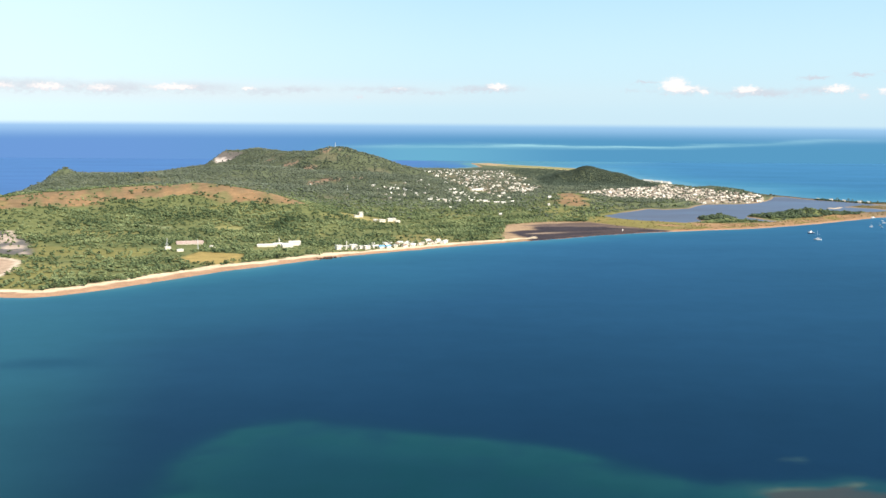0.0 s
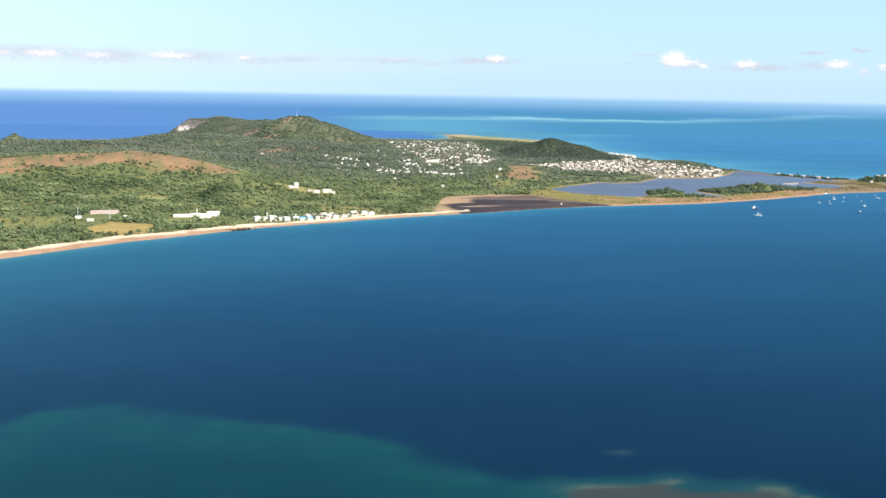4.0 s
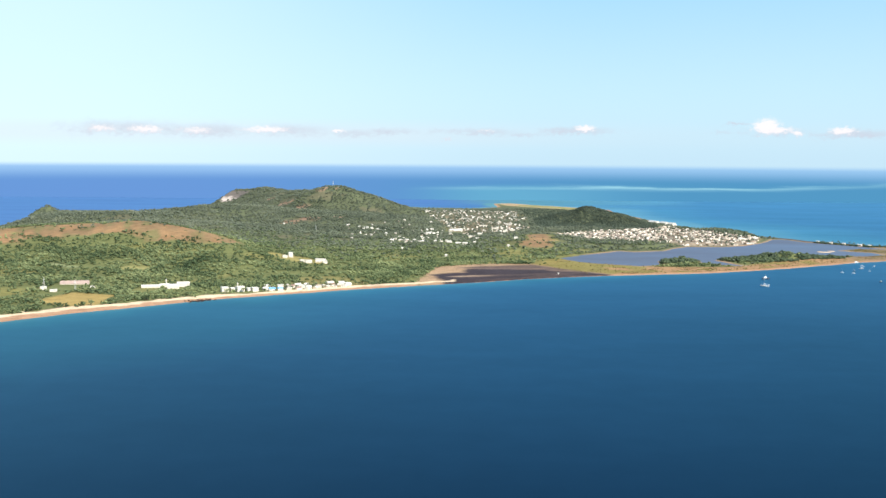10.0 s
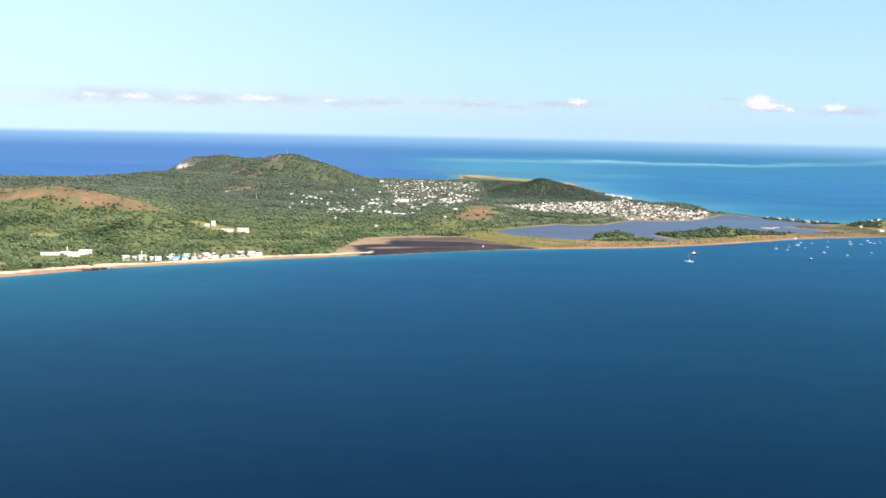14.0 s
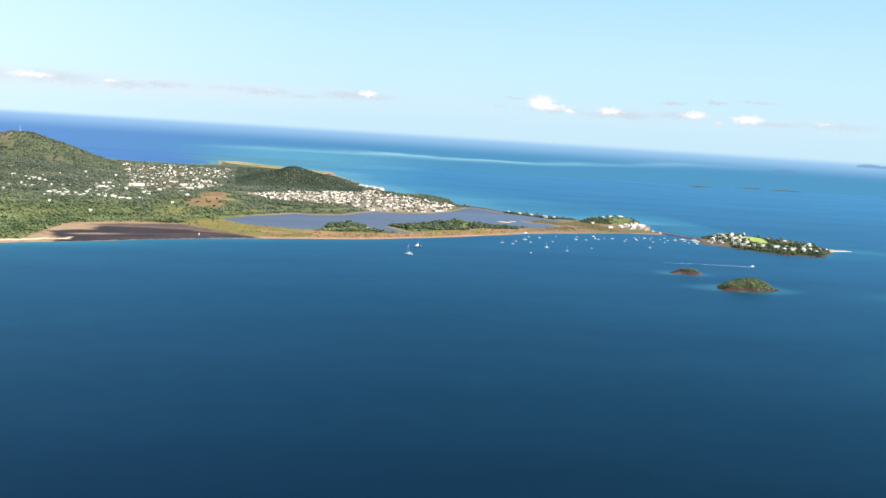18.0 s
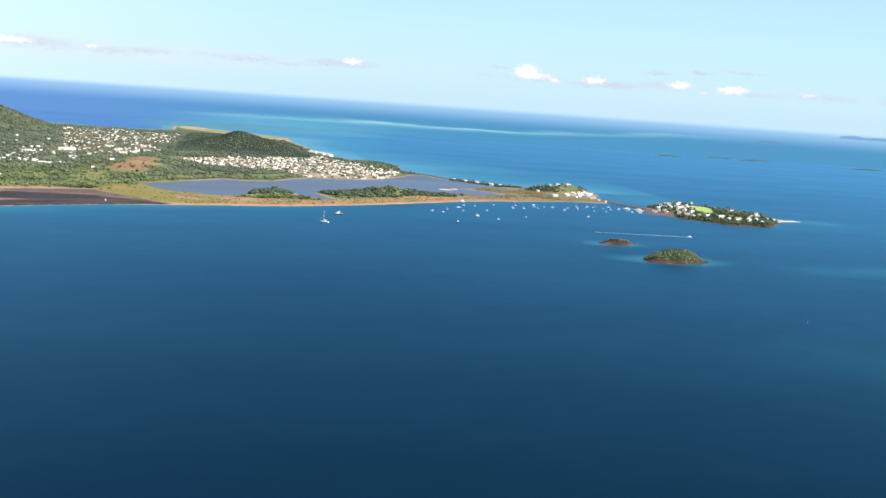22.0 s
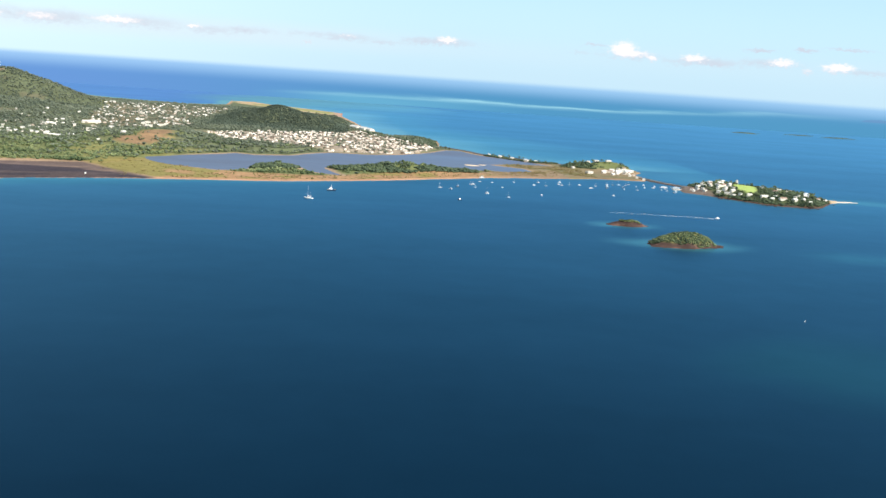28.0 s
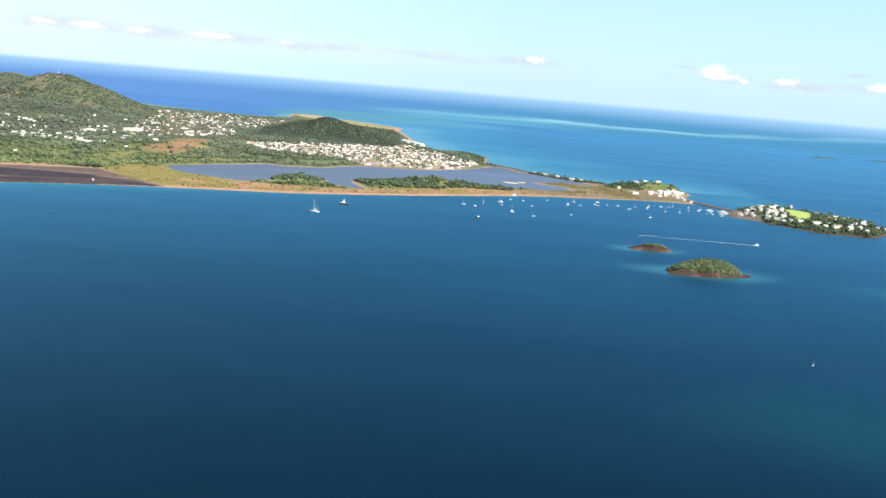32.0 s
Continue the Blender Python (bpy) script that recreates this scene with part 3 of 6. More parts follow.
cover = over(cover, (0.235, 0.150, 0.080), ease(bank, -12, 14) * 0.95)
gullies = rolls(lx * 2.2 + ly * 0.5, ly * 0.55, 42, 71)
cover = over(cover, (0.285, 0.170, 0.085), ease(bank, -6, 16) * ease(gullies, 0.05, 0.35) * 0.8)
cover = over(cover, (0.165, 0.150, 0.065), ease(bank, -6, 16) * ease(-gullies + 0.6 * mottle, 0.18, 0.45) * 0.85)
cover = over(cover, (0.25, 0.22, 0.08), ease(rolls(lx, ly, 80, 61), 0.3, 0.5) * (ly > 1000) * (ly < 1700) * (lx < -500) * 0.45)
cover = over(cover, (0.24, 0.14, 0.085), ease(rolls(lx, ly, 90, 62), 0.36, 0.50) * (ly > 2050) * (lx < -380) * 0.85)
for poly, colour, edge, rag in ((TOWN_BACK, (0.17, 0.14, 0.085), 30, 30), (TOWN_PORT, (0.27, 0.22, 0.16), 12, 14), (MARSH, (0.215, 0.175, 0.055), 14, 18), (BARE_KNOLL, (0.24, 0.150, 0.080), 14, 30),
                                (FIELD, (0.33, 0.24, 0.085), 5, 4), (QUARRY, (0.40, 0.285, 0.20), 4, 3), (CRAG, (0.13, 0.12, 0.11), 6, 12), (AIRFIELD, (0.40, 0.29, 0.17), 18, 15), (LAWN, (0.34, 0.42, 0.12), 3, 5), (TERRACE_UPPER, (0.20, 0.22, 0.11), 5, 5), (TERRACE_LOWER, (0.235, 0.215, 0.085), 5, 5), (MEADOW, (0.21, 0.185, 0.07), 12, 30), (CLEARING, (0.26, 0.22, 0.08), 6, 6), (PLAYING_FIELD, (0.34, 0.27, 0.15), 5, 4)):
    cover = over(cover, colour, ease(distance_in(poly, lx, ly) + mottle * rag, -edge, edge))
# far ground greyed towards its canopy, haze in the colour
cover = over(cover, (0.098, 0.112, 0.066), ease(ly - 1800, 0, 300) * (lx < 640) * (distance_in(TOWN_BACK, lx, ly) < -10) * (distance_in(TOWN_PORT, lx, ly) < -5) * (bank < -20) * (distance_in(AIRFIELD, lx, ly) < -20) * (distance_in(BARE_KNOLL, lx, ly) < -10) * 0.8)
cover = over(cover, (0.20, 0.145, 0.085), (lx > 630) * (ly > 1860) * (ly < 2300) * (lz < 5) * (0.85 + 0.15 * mottle))
cover = over(cover, (0.13, 0.125, 0.06), (lx > 630) * (ly > 1900) * (ly < 2300) * (lz < 5) * ease(rolls(lx, ly * 1.6, 42, 17), -0.05, 0.25) * 0.8)
cover = over(cover, (0.125, 0.140, 0.054), (lx > 800) * (ly > 1950) * ease(lz, 3, 6))
cover = over(cover, (0.135, 0.150, 0.060), ease(1.3 - np.hypot((lx - 482) / 34, (ly - 1796) / 40), 0, 0.3))
spit = distance_in(SPIT, lx, ly) - 60 * ease(1.3 - np.hypot((lx - 482) / 34, (ly - 1802) / 34), 0, 0.3)
cover = over(cover, (0.315, 0.185, 0.095), ease(spit + mottle * 10, -6, 8) * 0.95)
cover = over(cover, (0.195, 0.172, 0.052), ease(spit + mottle * 10, -6, 8) * ease(rolls(lx, ly, 40, 12) + 0.9 * ease(230 - lx, 0, 220) - 0.15, 0.0, 0.4) * ease(shore_d - 16, 0, 8) * 0.9)
mud = distance_in(MUD, lx, ly)
cover = over(cover, (0.35, 0.235, 0.140), ease(mud + mottle * 16 + rolls(lx, ly, 30, 14) * 8, -8, 4))
streaks = rolls(lx * 0.45 + ly * 0.2, ly * 2.4 - lx * 1.2, 60, 25)
cover = over(cover, (0.118, 0.084, 0.072), ease(mud, -4, 8) * ease(lx + 175 + streaks * 40, 0, 40) * ease(streaks, -0.60, -0.1) * 0.95)
cover = over(cover, (0.044, 0.035, 0.040), ease(distance_in(DARK_MUD, lx, ly) + streaks * 16 + mottle * 8, -6, 6))
cover = over(cover, (0.30, 0.215, 0.15), ease(1 - np.hypot((lx + 150) / 44, (ly - 1456 - 0.35 * (lx + 150)) / 11) + mottle * 0.4, 0, 0.5) * 0.9)
cover = over(cover, (0.10, 0.07, 0.06), ease(mud, -4, 10) * ease(streaks, 0.15, 0.4) * ease(lx + 190, 0, 60) * 0.5)
beach = ease(-120 - lx, 0, 120) * (ly < 1500) * (0.6 + 0.4 * ease(-lx - 450, 0, 250))      # broad along the open shore, narrow on the spit
broad = 15 + 27 * beach
cover = over(cover, (0.205, 0.150, 0.095), (spit > -6) * ease(lx, 560, 700) * 0.85)
cover = over(cover, (0.40, 0.24, 0.145), ease(broad + mottle * 5 - shore_d, 0, 8) * (mud < 2) * (shore_d < 60) * (1 - 0.55 * ease(lx, 520, 660)))
cover = over(cover, (0.70, 0.55, 0.37), ease(24 + 29 * beach + mottle * 16 + rolls(lx, ly, 18, 68) * 12 - shore_d, 0, 5) * ease(shore_d - 8 - 15 * beach - mottle * 8 - rolls(lx, ly, 25, 66) * 9, 0, 5) * (beach > 0.3))
pond = distance_in(LAGOON, lx, ly)
cover = over(cover, (0.30, 0.215, 0.135), ease(pond + 13 + mottle * 7, 0, 5) * ease(lx - 60, 0, 60) * (ly < 2380))
brow = ease(1 - np.hypot((lx + 1025) / 62, (ly - 3590) / 100) + mottle * 0.35, 0, 0.3)
cover = over(cover, (0.15, 0.125, 0.11), brow * 0.9)
cover = over(cover, (0.60, 0.50, 0.43), brow * ease(lz + rolls(lx, ly, 30, 63) * 8, 26, 34) * ease(52 - lz - rolls(lx, ly, 24, 64) * 8, 0, 6))
cover = over(cover, (0.62, 0.50, 0.38), ease(distance_in(QUARRY, lx, ly), -2, 2) * ease(9 - distance_in(QUARRY, lx, ly), 0, 4))
cover = over(cover, (0.42, 0.33, 0.26), ease(distance_in(CRAG, lx, ly), 0, 8) * ease(rolls(lx, ly, 34, 67), 0.05, 0.3))
cover = over(cover, (0.055, 0.070, 0.032), ease(distance_in(ROCK_ISLE, lx, ly), 4, 9) * (lx > 1000) * (distance_in(LAWN, lx, ly) < -2) * 0.9)
cover = over(cover, (0.085, 0.055, 0.04), ease(9 - distance_in(ROCK_ISLE, lx, ly), 0, 4) * (lx > 985) * (distance_in(ROCK_ISLE, lx, ly) > -20))
cover = over(cover, (0.42, 0.31, 0.20), (distance_in(ROCK_ISLE, lx, ly) > -20) * ease(lx, 1190, 1215) * (ly < 1760))
cover = over(cover, (0.150, 0.115, 0.092), (distance_in(ROCK_ISLE, lx, ly) > -25) * ease(1010 - lx, 0, 15) * (lx > 950) * (ly < 1860))
cover = over(cover, (0.36, 0.22, 0.16), ease(distance_in(ISLAND, lx, ly), 40, 10) * (lx > 340) * (ly > 3560) * (ly < 3950))
cover = over(cover, (0.235, 0.235, 0.085), ease(distance_in(AIRFIELD, lx, ly) - 22 + mottle * 20, 0, 12) * (lx > 60) * (ly < 4150) * 0.85)
for bx, by, br in ((-755, 3095, 34), (-640, 2500, 40), (-596, 2545, 38), (-632, 3122, 22), (-590, 3120, 16), (-690, 2990, 26), (-520, 2600, 26), (-840, 3280, 20)):      # bare soil on the hill
    cover = over(cover, (0.30, 0.19, 0.13), ease(1 - np.hypot((lx - bx) / br, (ly - by) / (br * 1.3)) + mottle * 0.5 + rolls(lx, ly, 22, 97) * 0.5, 0, 0.4) * 0.85)
paint(land_mesh, "cover", cover)
ground = tagged(new("ground", land_mesh), "green hilly island with red soil, sandy beach and tidal flats", "island", kind="structure")
land_mesh.materials.append(LAND)

HEIGHT_X, HEIGHT_Y = np.arange(-1500, 1300, 8.0), np.arange(740, 4560, 8.0)
HEIGHTS = lift(*np.meshgrid(HEIGHT_X, HEIGHT_Y))


def ground_at(px, py):
    u, v = (np.asarray(px) + 1500) / 8.0, (np.asarray(py) - 740) / 8.0
    i, j = np.clip(u.astype(int), 0, len(HEIGHT_X) - 2), np.clip(v.astype(int), 0, len(HEIGHT_Y) - 2)
    a, b = u - i, v - j
    return (HEIGHTS[j, i] * (1 - a) + HEIGHTS[j, i + 1] * a) * (1 - b) + (HEIGHTS[j + 1, i] * (1 - a) + HEIGHTS[j + 1, i + 1] * a) * b


# ---- sea: one sheet; its colour follows its depth and, far out, the backdrop sea ----
def stretch(low, high, a, b, fine, coarse):
    return np.unique(np.concatenate([np.linspace(low, a, coarse), np.arange(a, b, fine), np.linspace(b, high, coarse)]))


sea_mesh, sv = grid_mesh("sea", np.union1d(stretch(-7000, 9000, -1700, 2900, 16.0, 30), np.arange(-700, -60, 8.0)), np.union1d(stretch(-7000, 9000, -100, 5000, 18.0, 30), np.arange(60, 340, 6.0)), lambda x, y: x * 0.0)
sx, sy, _ = sv.T
ISLETS = [(728, 1260, 34, 18), (752, 1122, 58, 34)]
off = -np.maximum(distance_in(ISLAND, sx, sy), distance_in(ROCK_ISLE, sx, sy))
wave, drift = rolls(sx, sy, 90, 70), rolls(sx, sy, 420, 80)
deep = np.tile((0.0020, 0.0100, 0.0260), (len(sv), 1)).astype(float)
deep = over(deep, (0.0012, 0.0085, 0.0185), ease(sx, -150, 350) * ease(1500 - sy, 0, 500))
# far out, paler and bluer, matched to the hazy backdrop sea
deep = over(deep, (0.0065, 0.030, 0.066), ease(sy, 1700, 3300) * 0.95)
open_sea = ease(sy - 1.5 * sx, 2900, 4900) * (sy > 1500)
deep = over(deep, (0.068, 0.140, 0.325), open_sea * 0.95)
back_side = ease(sy - 0.45 * np.maximum(sx, -200) - 1900, 0, 200) * (sx > -700)
deep = over(deep, (0.048, 0.130, 0.130), ease(60 + 370 * ease(sx, -100, 350) + drift * 120 - off, 0, 60 + 300 * ease(sx, -100, 350)) * back_side * 0.85)
deep = over(deep, (0.125, 0.245, 0.205), ease(60 + 110 * ease(sx, -100, 350) + drift * 60 - off, 0, 40 + 110 * ease(sx, -100, 350)) * back_side * 0.85)
deep = over(deep, (0.085, 0.205, 0.205), ease(1.0 - np.hypot((sx - 320) / 620, (sy - 4680) / 950) + drift * 0.25, 0, 0.5) * 0.8)
strip_side = ease(0.747 * (sx - 620) + 0.665 * (sy - 2450), -40, 10) * (sx < 1150) * (sx > 560)
deep = over(deep, (0.024, 0.100, 0.120), ease(480 + drift * 120 - off, 0, 420) * strip_side * 0.9)
deep = over(deep, (0.080, 0.195, 0.180), ease(170 + wave * 50 - off, 0, 160) * strip_side * 0.9)
deep = over(deep, (0.060, 0.175, 0.175), ease(1 - np.hypot((sx - 1030) / 100, (sy - 1950) / 140) + wave * 0.3, 0, 0.7) * 0.8)
near_side = (sy < 2100) * (back_side < 0.5)
deep = over(deep, (0.004, 0.026, 0.042), ease(330 + drift * 90 - off, 0, 330) * near_side * 0.8)
deep = over(deep, (0.007, 0.044, 0.056), ease(420 + drift * 120 + wave * 30 - off, 0, 380) * near_side * ease(-sx, 100, 450) * 0.75)
deep = over(deep, (0.014, 0.082, 0.086), ease(85 + wave * 35 - off, 0, 80) * near_side * 0.85 * ease(420 - sx, 0, 300))
deep = over(deep, (0.045, 0.130, 0.118), ease(26 + wave * 12 - off, 0, 24) * near_side * (0.35 + 0.5 * ease(-sx - 50, 0, 200)))
deep = over(deep, (0.012, 0.062, 0.070), ease(-640 - sx + drift * 90 + wave * 25 - 0.25 * (sy - 500), 0, 200) * ease(860 - sy, 0, 160) * 0.8)
shoal, fine = distance_in(SHOAL, sx, sy) + wave * 12, rolls(sx, sy, 22, 75)
deep = over(deep, (0.004, 0.040, 0.034), ease(shoal, -22, 45) * 0.52)
deep = over(deep, (0.010, 0.066, 0.047), ease(shoal, -4, 16) * ease(75 - shoal + wave * 30, 0, 60) * (0.30 + 0.45 * fine))
deep = over(deep, (0.002, 0.026, 0.026), ease(shoal, 4, 24) * ease(fine + 0.6 * wave, 0.15, 0.5) * 0.55)
flat = distance_in(REEF_FLAT, sx, sy) + fine * 9 + wave * 5
deep = over(deep, (0.012, 0.060, 0.050), ease(flat, -20, -3) * 0.45)
deep = over(deep, (0.060, 0.080, 0.052), ease(flat, -5, 2) * ease(fine, -0.3, 0.3))
deep = over(deep, (0.036, 0.034, 0.023), ease(flat, 2, 8) * (0.9 + 0.1 * fine))
deep = over(deep, (0.030, 0.060, 0.050), ease(1 - np.hypot((sx + 198) / 9, (sy - 190) / 6) + fine * 0.4, 0, 0.6) * 0.4)
deep = over(deep, (0.001, 0.016, 0.026), ease(1.0 - np.hypot((sx + 745) / 70, (sy - 463) / 30) + wave * 0.4, 0, 0.6) * 0.7)
for ix, iy, rx, ry in ISLETS:
    deep = over(deep, (0.034, 0.120, 0.125), ease(1.7 + wave * 0.5 + drift * 0.2 - np.hypot((sx - ix) / rx, (sy - iy) / ry), 0, 1.0) * 0.8)
deep = over(deep, (0.004, 0.032, 0.036), ease(1 - np.hypot((sx - 720) / 170, (sy - 600) / 130) + 0.5 * wave, 0, 0.9) * 0.5)
deep = over(deep, (0.012, 0.065, 0.070), ease(1 - np.hypot((sx - 1010) / 150, (sy - 1080) / 60) + 0.5 * wave, 0, 0.9) * 0.7)
deep = over(deep, (0.030, 0.120, 0.115), ease(70 + wave * 20 - np.hypot((sx - 1290) / 1.6, sy - 1690), 0, 70) * 0.7)
paint(sea_mesh, "sea_colour", deep, (1.0 - 0.72 * open_sea) * (1.0 - 0.11 * ease(sx, -250, 250)))
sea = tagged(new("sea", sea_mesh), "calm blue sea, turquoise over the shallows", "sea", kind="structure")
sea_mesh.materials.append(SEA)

lagoon_mesh, _ = grid_mesh("lagoon", np.arange(0, 830, 8.0), np.arange(1620, 2370, 8.0), lambda x, y: x * 0 + 0.12, lambda x, y, z: distance_in(LAGOON, x, y) > -12)
tagged(new("lagoon", lagoon_mesh), "shallow grey-blue tidal lagoon behind a sand spit", "lagoon", kind="structure")
lagoon_mesh.materials.append(LAKE)

# ---- building blocks ----
def part(name, me, mat, parent=None, label=""):
    """Links a mesh as one object, under a thing or a part."""
    if isinstance(me, bmesh.types.BMesh):
        bm, me = me, bpy.data.meshes.new(name)
        bm.to_mesh(me)
        bm.free()
    if not me.materials:
        me.materials.append(mat)
    ob = new(name, me)
    ob.parent = parent
    if label:
        tagged(ob, label)
    return ob


def box(bm, x, y, z, sx, sy, sz, turn=0.0):
    """A block with its middle at x, y and its foot at z."""
    m = Matrix.Translation((x, y, z + sz / 2)) @ Matrix.Rotation(turn, 4, "Z") @ Matrix.Diagonal((sx, sy, sz, 1))
    bmesh.ops.create_cube(bm, size=1.0, matrix=m)
    return bm


def block(x, y, z, sx, sy, sz):
    return box(bmesh.new(), x, y, z, sx, sy, sz)


def rod(bm, foot, tip, r0, r1, sides=6):
    foot, tip = Vector(foot), Vector(tip)
    turn = (tip - foot).to_track_quat("Z", "Y").to_matrix().to_4x4()
    bmesh.ops.create_cone(bm, cap_ends=True, segments=sides, radius1=r0, radius2=r1, depth=(tip - foot).length, matrix=Matrix.Translation((foot + tip) / 2) @ turn)
    return bm


def prism(outline, axis_len, along="x"):
    """An outline (u, z) drawn out along one axis."""
    bm = bmesh.new()
    ends = []
    for s in (-axis_len / 2, axis_len / 2):
        ends.append([bm.verts.new((s, u, z) if along == "x" else (u, s, z)) for u, z in outline])
    bm.faces.new(ends[0][::-1])
    bm.faces.new(ends[1])
    for i in range(len(outline)):
        k = (i + 1) % len(outline)
        bm.faces.new((ends[0][i], ends[0][k], ends[1][k], ends[1][i]))
    bmesh.ops.recalc_face_normals(bm, faces=bm.faces)
    return bm


def empty(name, label, category, group="", kind=""):
    return tagged(new(name), label, category, group, kind)


# ---- houses ----
def flat_house(name, label, category, w, d, h, wall=WALLS, roof=ROOFS, group="", storeys=1):
    """A rendered block house with a flat, overhanging roof slab, parapet, door and windows."""
    thing = empty(name, label, category, group)
    part("wall", block(0, 0, -1.2, w, d, h + 1.2), wall, thing)
    bm = box(bmesh.new(), 0, 0, h, w + 0.5, d + 0.5, 0.22)
    for x, y, sx, sy in ((0, d / 2 + 0.13, w + 0.5, 0.24), (0, -d / 2 - 0.13, w + 0.5, 0.24), (w / 2 + 0.13, 0, 0.24, d + 0.02), (-w / 2 - 0.13, 0, 0.24, d + 0.02)):
        box(bm, x, y, h + 0.22, sx, sy, 0.28)
    slab = part("roof", bm, roof, thing)
    part("roof_tank", rod(bmesh.new(), (w * 0.3, d * 0.2, h + 0.2), (w * 0.3, d * 0.2, h + 1.0), 0.35, 0.35, 8), DARK_HULL, slab, "black water tank") if storeys > 1 else None
    part("door", block(-w * 0.12, -d / 2 - 0.04, 0, 0.55, 0.09, 1.1), DOOR, thing)
    floor_h = h / storeys
    for s in range(storeys):
        for k in range(max(2, int(w / 2.2))):
            x = (k + 0.5) / max(2, int(w / 2.2)) * w - w / 2
            if s or abs(x + w * 0.12) > 0.6:
                part("window", block(x, -d / 2 - 0.03, s * floor_h + floor_h * 0.4, 0.5, 0.08, floor_h * 0.30), GLASS, thing)
    return thing


def gable_house(name, label, category, w, d, h, wall=WALLS, roof=ROOFS, group=""):
    """A house under a pitched sheet roof with eaves, gable walls, door and windows."""
    thing = empty(name, label, category, group)
    rise = d * 0.26
    part("wall", prism([(-d / 2, -1.2), (d / 2, -1.2), (d / 2, h), (0, h + rise), (-d / 2, h)], w), wall, thing)
    e = 0.35
    drop = e * rise / (d / 2)
    part("roof", prism([(-d / 2 - e, h - drop + 0.02), (0, h + rise + 0.02), (d / 2 + e, h - drop + 0.02), (d / 2 + e, h - drop + 0.20), (0, h + rise + 0.22), (-d / 2 - e, h - drop + 0.20)], w + 0.6), roof, thing)
    part("door", block(w * 0.1, -d / 2 - 0.04, 0, 0.55, 0.09, 1.1), DOOR, thing)
    for x in (-w * 0.28, w * 0.34):
        part("window", block(x, -d / 2 - 0.03, h * 0.42, 0.6, 0.08, h * 0.30), GLASS, thing)
    return thing


def settle(thing, x, y, turn, scale=1.0):
    z = float(ground_at(x, y))
    thing.matrix_basis = Matrix.Translation((x, y, max(z, 0.3))) @ Matrix.Rotation(radians(turn), 4, "Z") @ Matrix.Diagonal((scale, scale, scale, 1))
    return thing


def copy_to(thing, x, y, turn, scale=1.0):
    z = float(ground_at(x, y))
    made = copy_thing(thing, Matrix.Translation((x, y, max(z, 0.3))) @ Matrix.Rotation(radians(turn), 4, "Z"))
    made.scale = (scale, scale, scale)
    return made


def scatter(poly, count, gap, seed, spread=None):
    """Places inside a polygon, no two nearer than gap."""
    rng, p = np.random.RandomState(seed), np.array(poly, float)
    low, high, got = p.min(0), p.max(0), []
    for _ in range(count * 40):
        if len(got) >= count:
            break
        x, y = low + rng.rand(2) * (high - low)
        if spread is not None and rng.rand() > spread(x, y):
            continue
        if distance_in(poly, np.array([x]), np.array([y]))[0] < 2 or any(abs(x - a) < gap and abs(y - b) < gap for a, b in got):
            continue
        got.append((x, y))
    return got


taken = []          # where houses stand, for the trees to keep clear of


def quarter(poly, count, gap, seed, kinds, group, spread=None):
    rng = random.Random(seed)
    first = {}
    for x, y in scatter(poly, count, gap, seed, spread):
        if float(ground_at(x, y)) < 0.35:
            continue
        k = rng.randrange(len(kinds))
        turn, scale = rng.choice((0, 90, 0, 180)) + rng.uniform(-22, 22), rng.uniform(0.65, 1.1)
        if k not in first:
            first[k] = kinds[k](group)
            settle(first[k], x, y, turn, scale)
        else:
            copy_to(first[k], x, y, turn, scale)
        taken.append((x, y, 6.0))


KINDS = [lambda g: flat_house("house", "pale rendered town house with a flat concrete roof", "house", 6.0, 5.0, 2.6, group=g),
         lambda g: flat_house("house", "two-storey pale town house with a flat roof", "house", 6.5, 5.5, 4.6, group=g, storeys=2),
         lambda g: gable_house("house", "small town house under a pitched sheet roof", "house", 6.5, 5.0, 2.4, group=g),
         lambda g: gable_house("house", "long low house under a pale sheet roof", "house", 10.0, 5.0, 2.4, group=g),
         lambda g: flat_house("house", "broad white two-storey house with a flat roof", "house", 9.0, 7.0, 4.4, wall=WHITE, roof=WHITE_ROOF, group=g, storeys=2)]
quarter(TOWN_PORT, 175, 7.5, 11, KINDS[:4] + KINDS[:1], "houses of the harbour town")
quarter(TOWN_BACK, 80, 11.0, 12, KINDS[2:] + KINDS[:1], "houses of the hillside town")
quarter(TOWN_EDGE, 24, 14.0, 13, KINDS[2:], "houses at the edge of the woods")


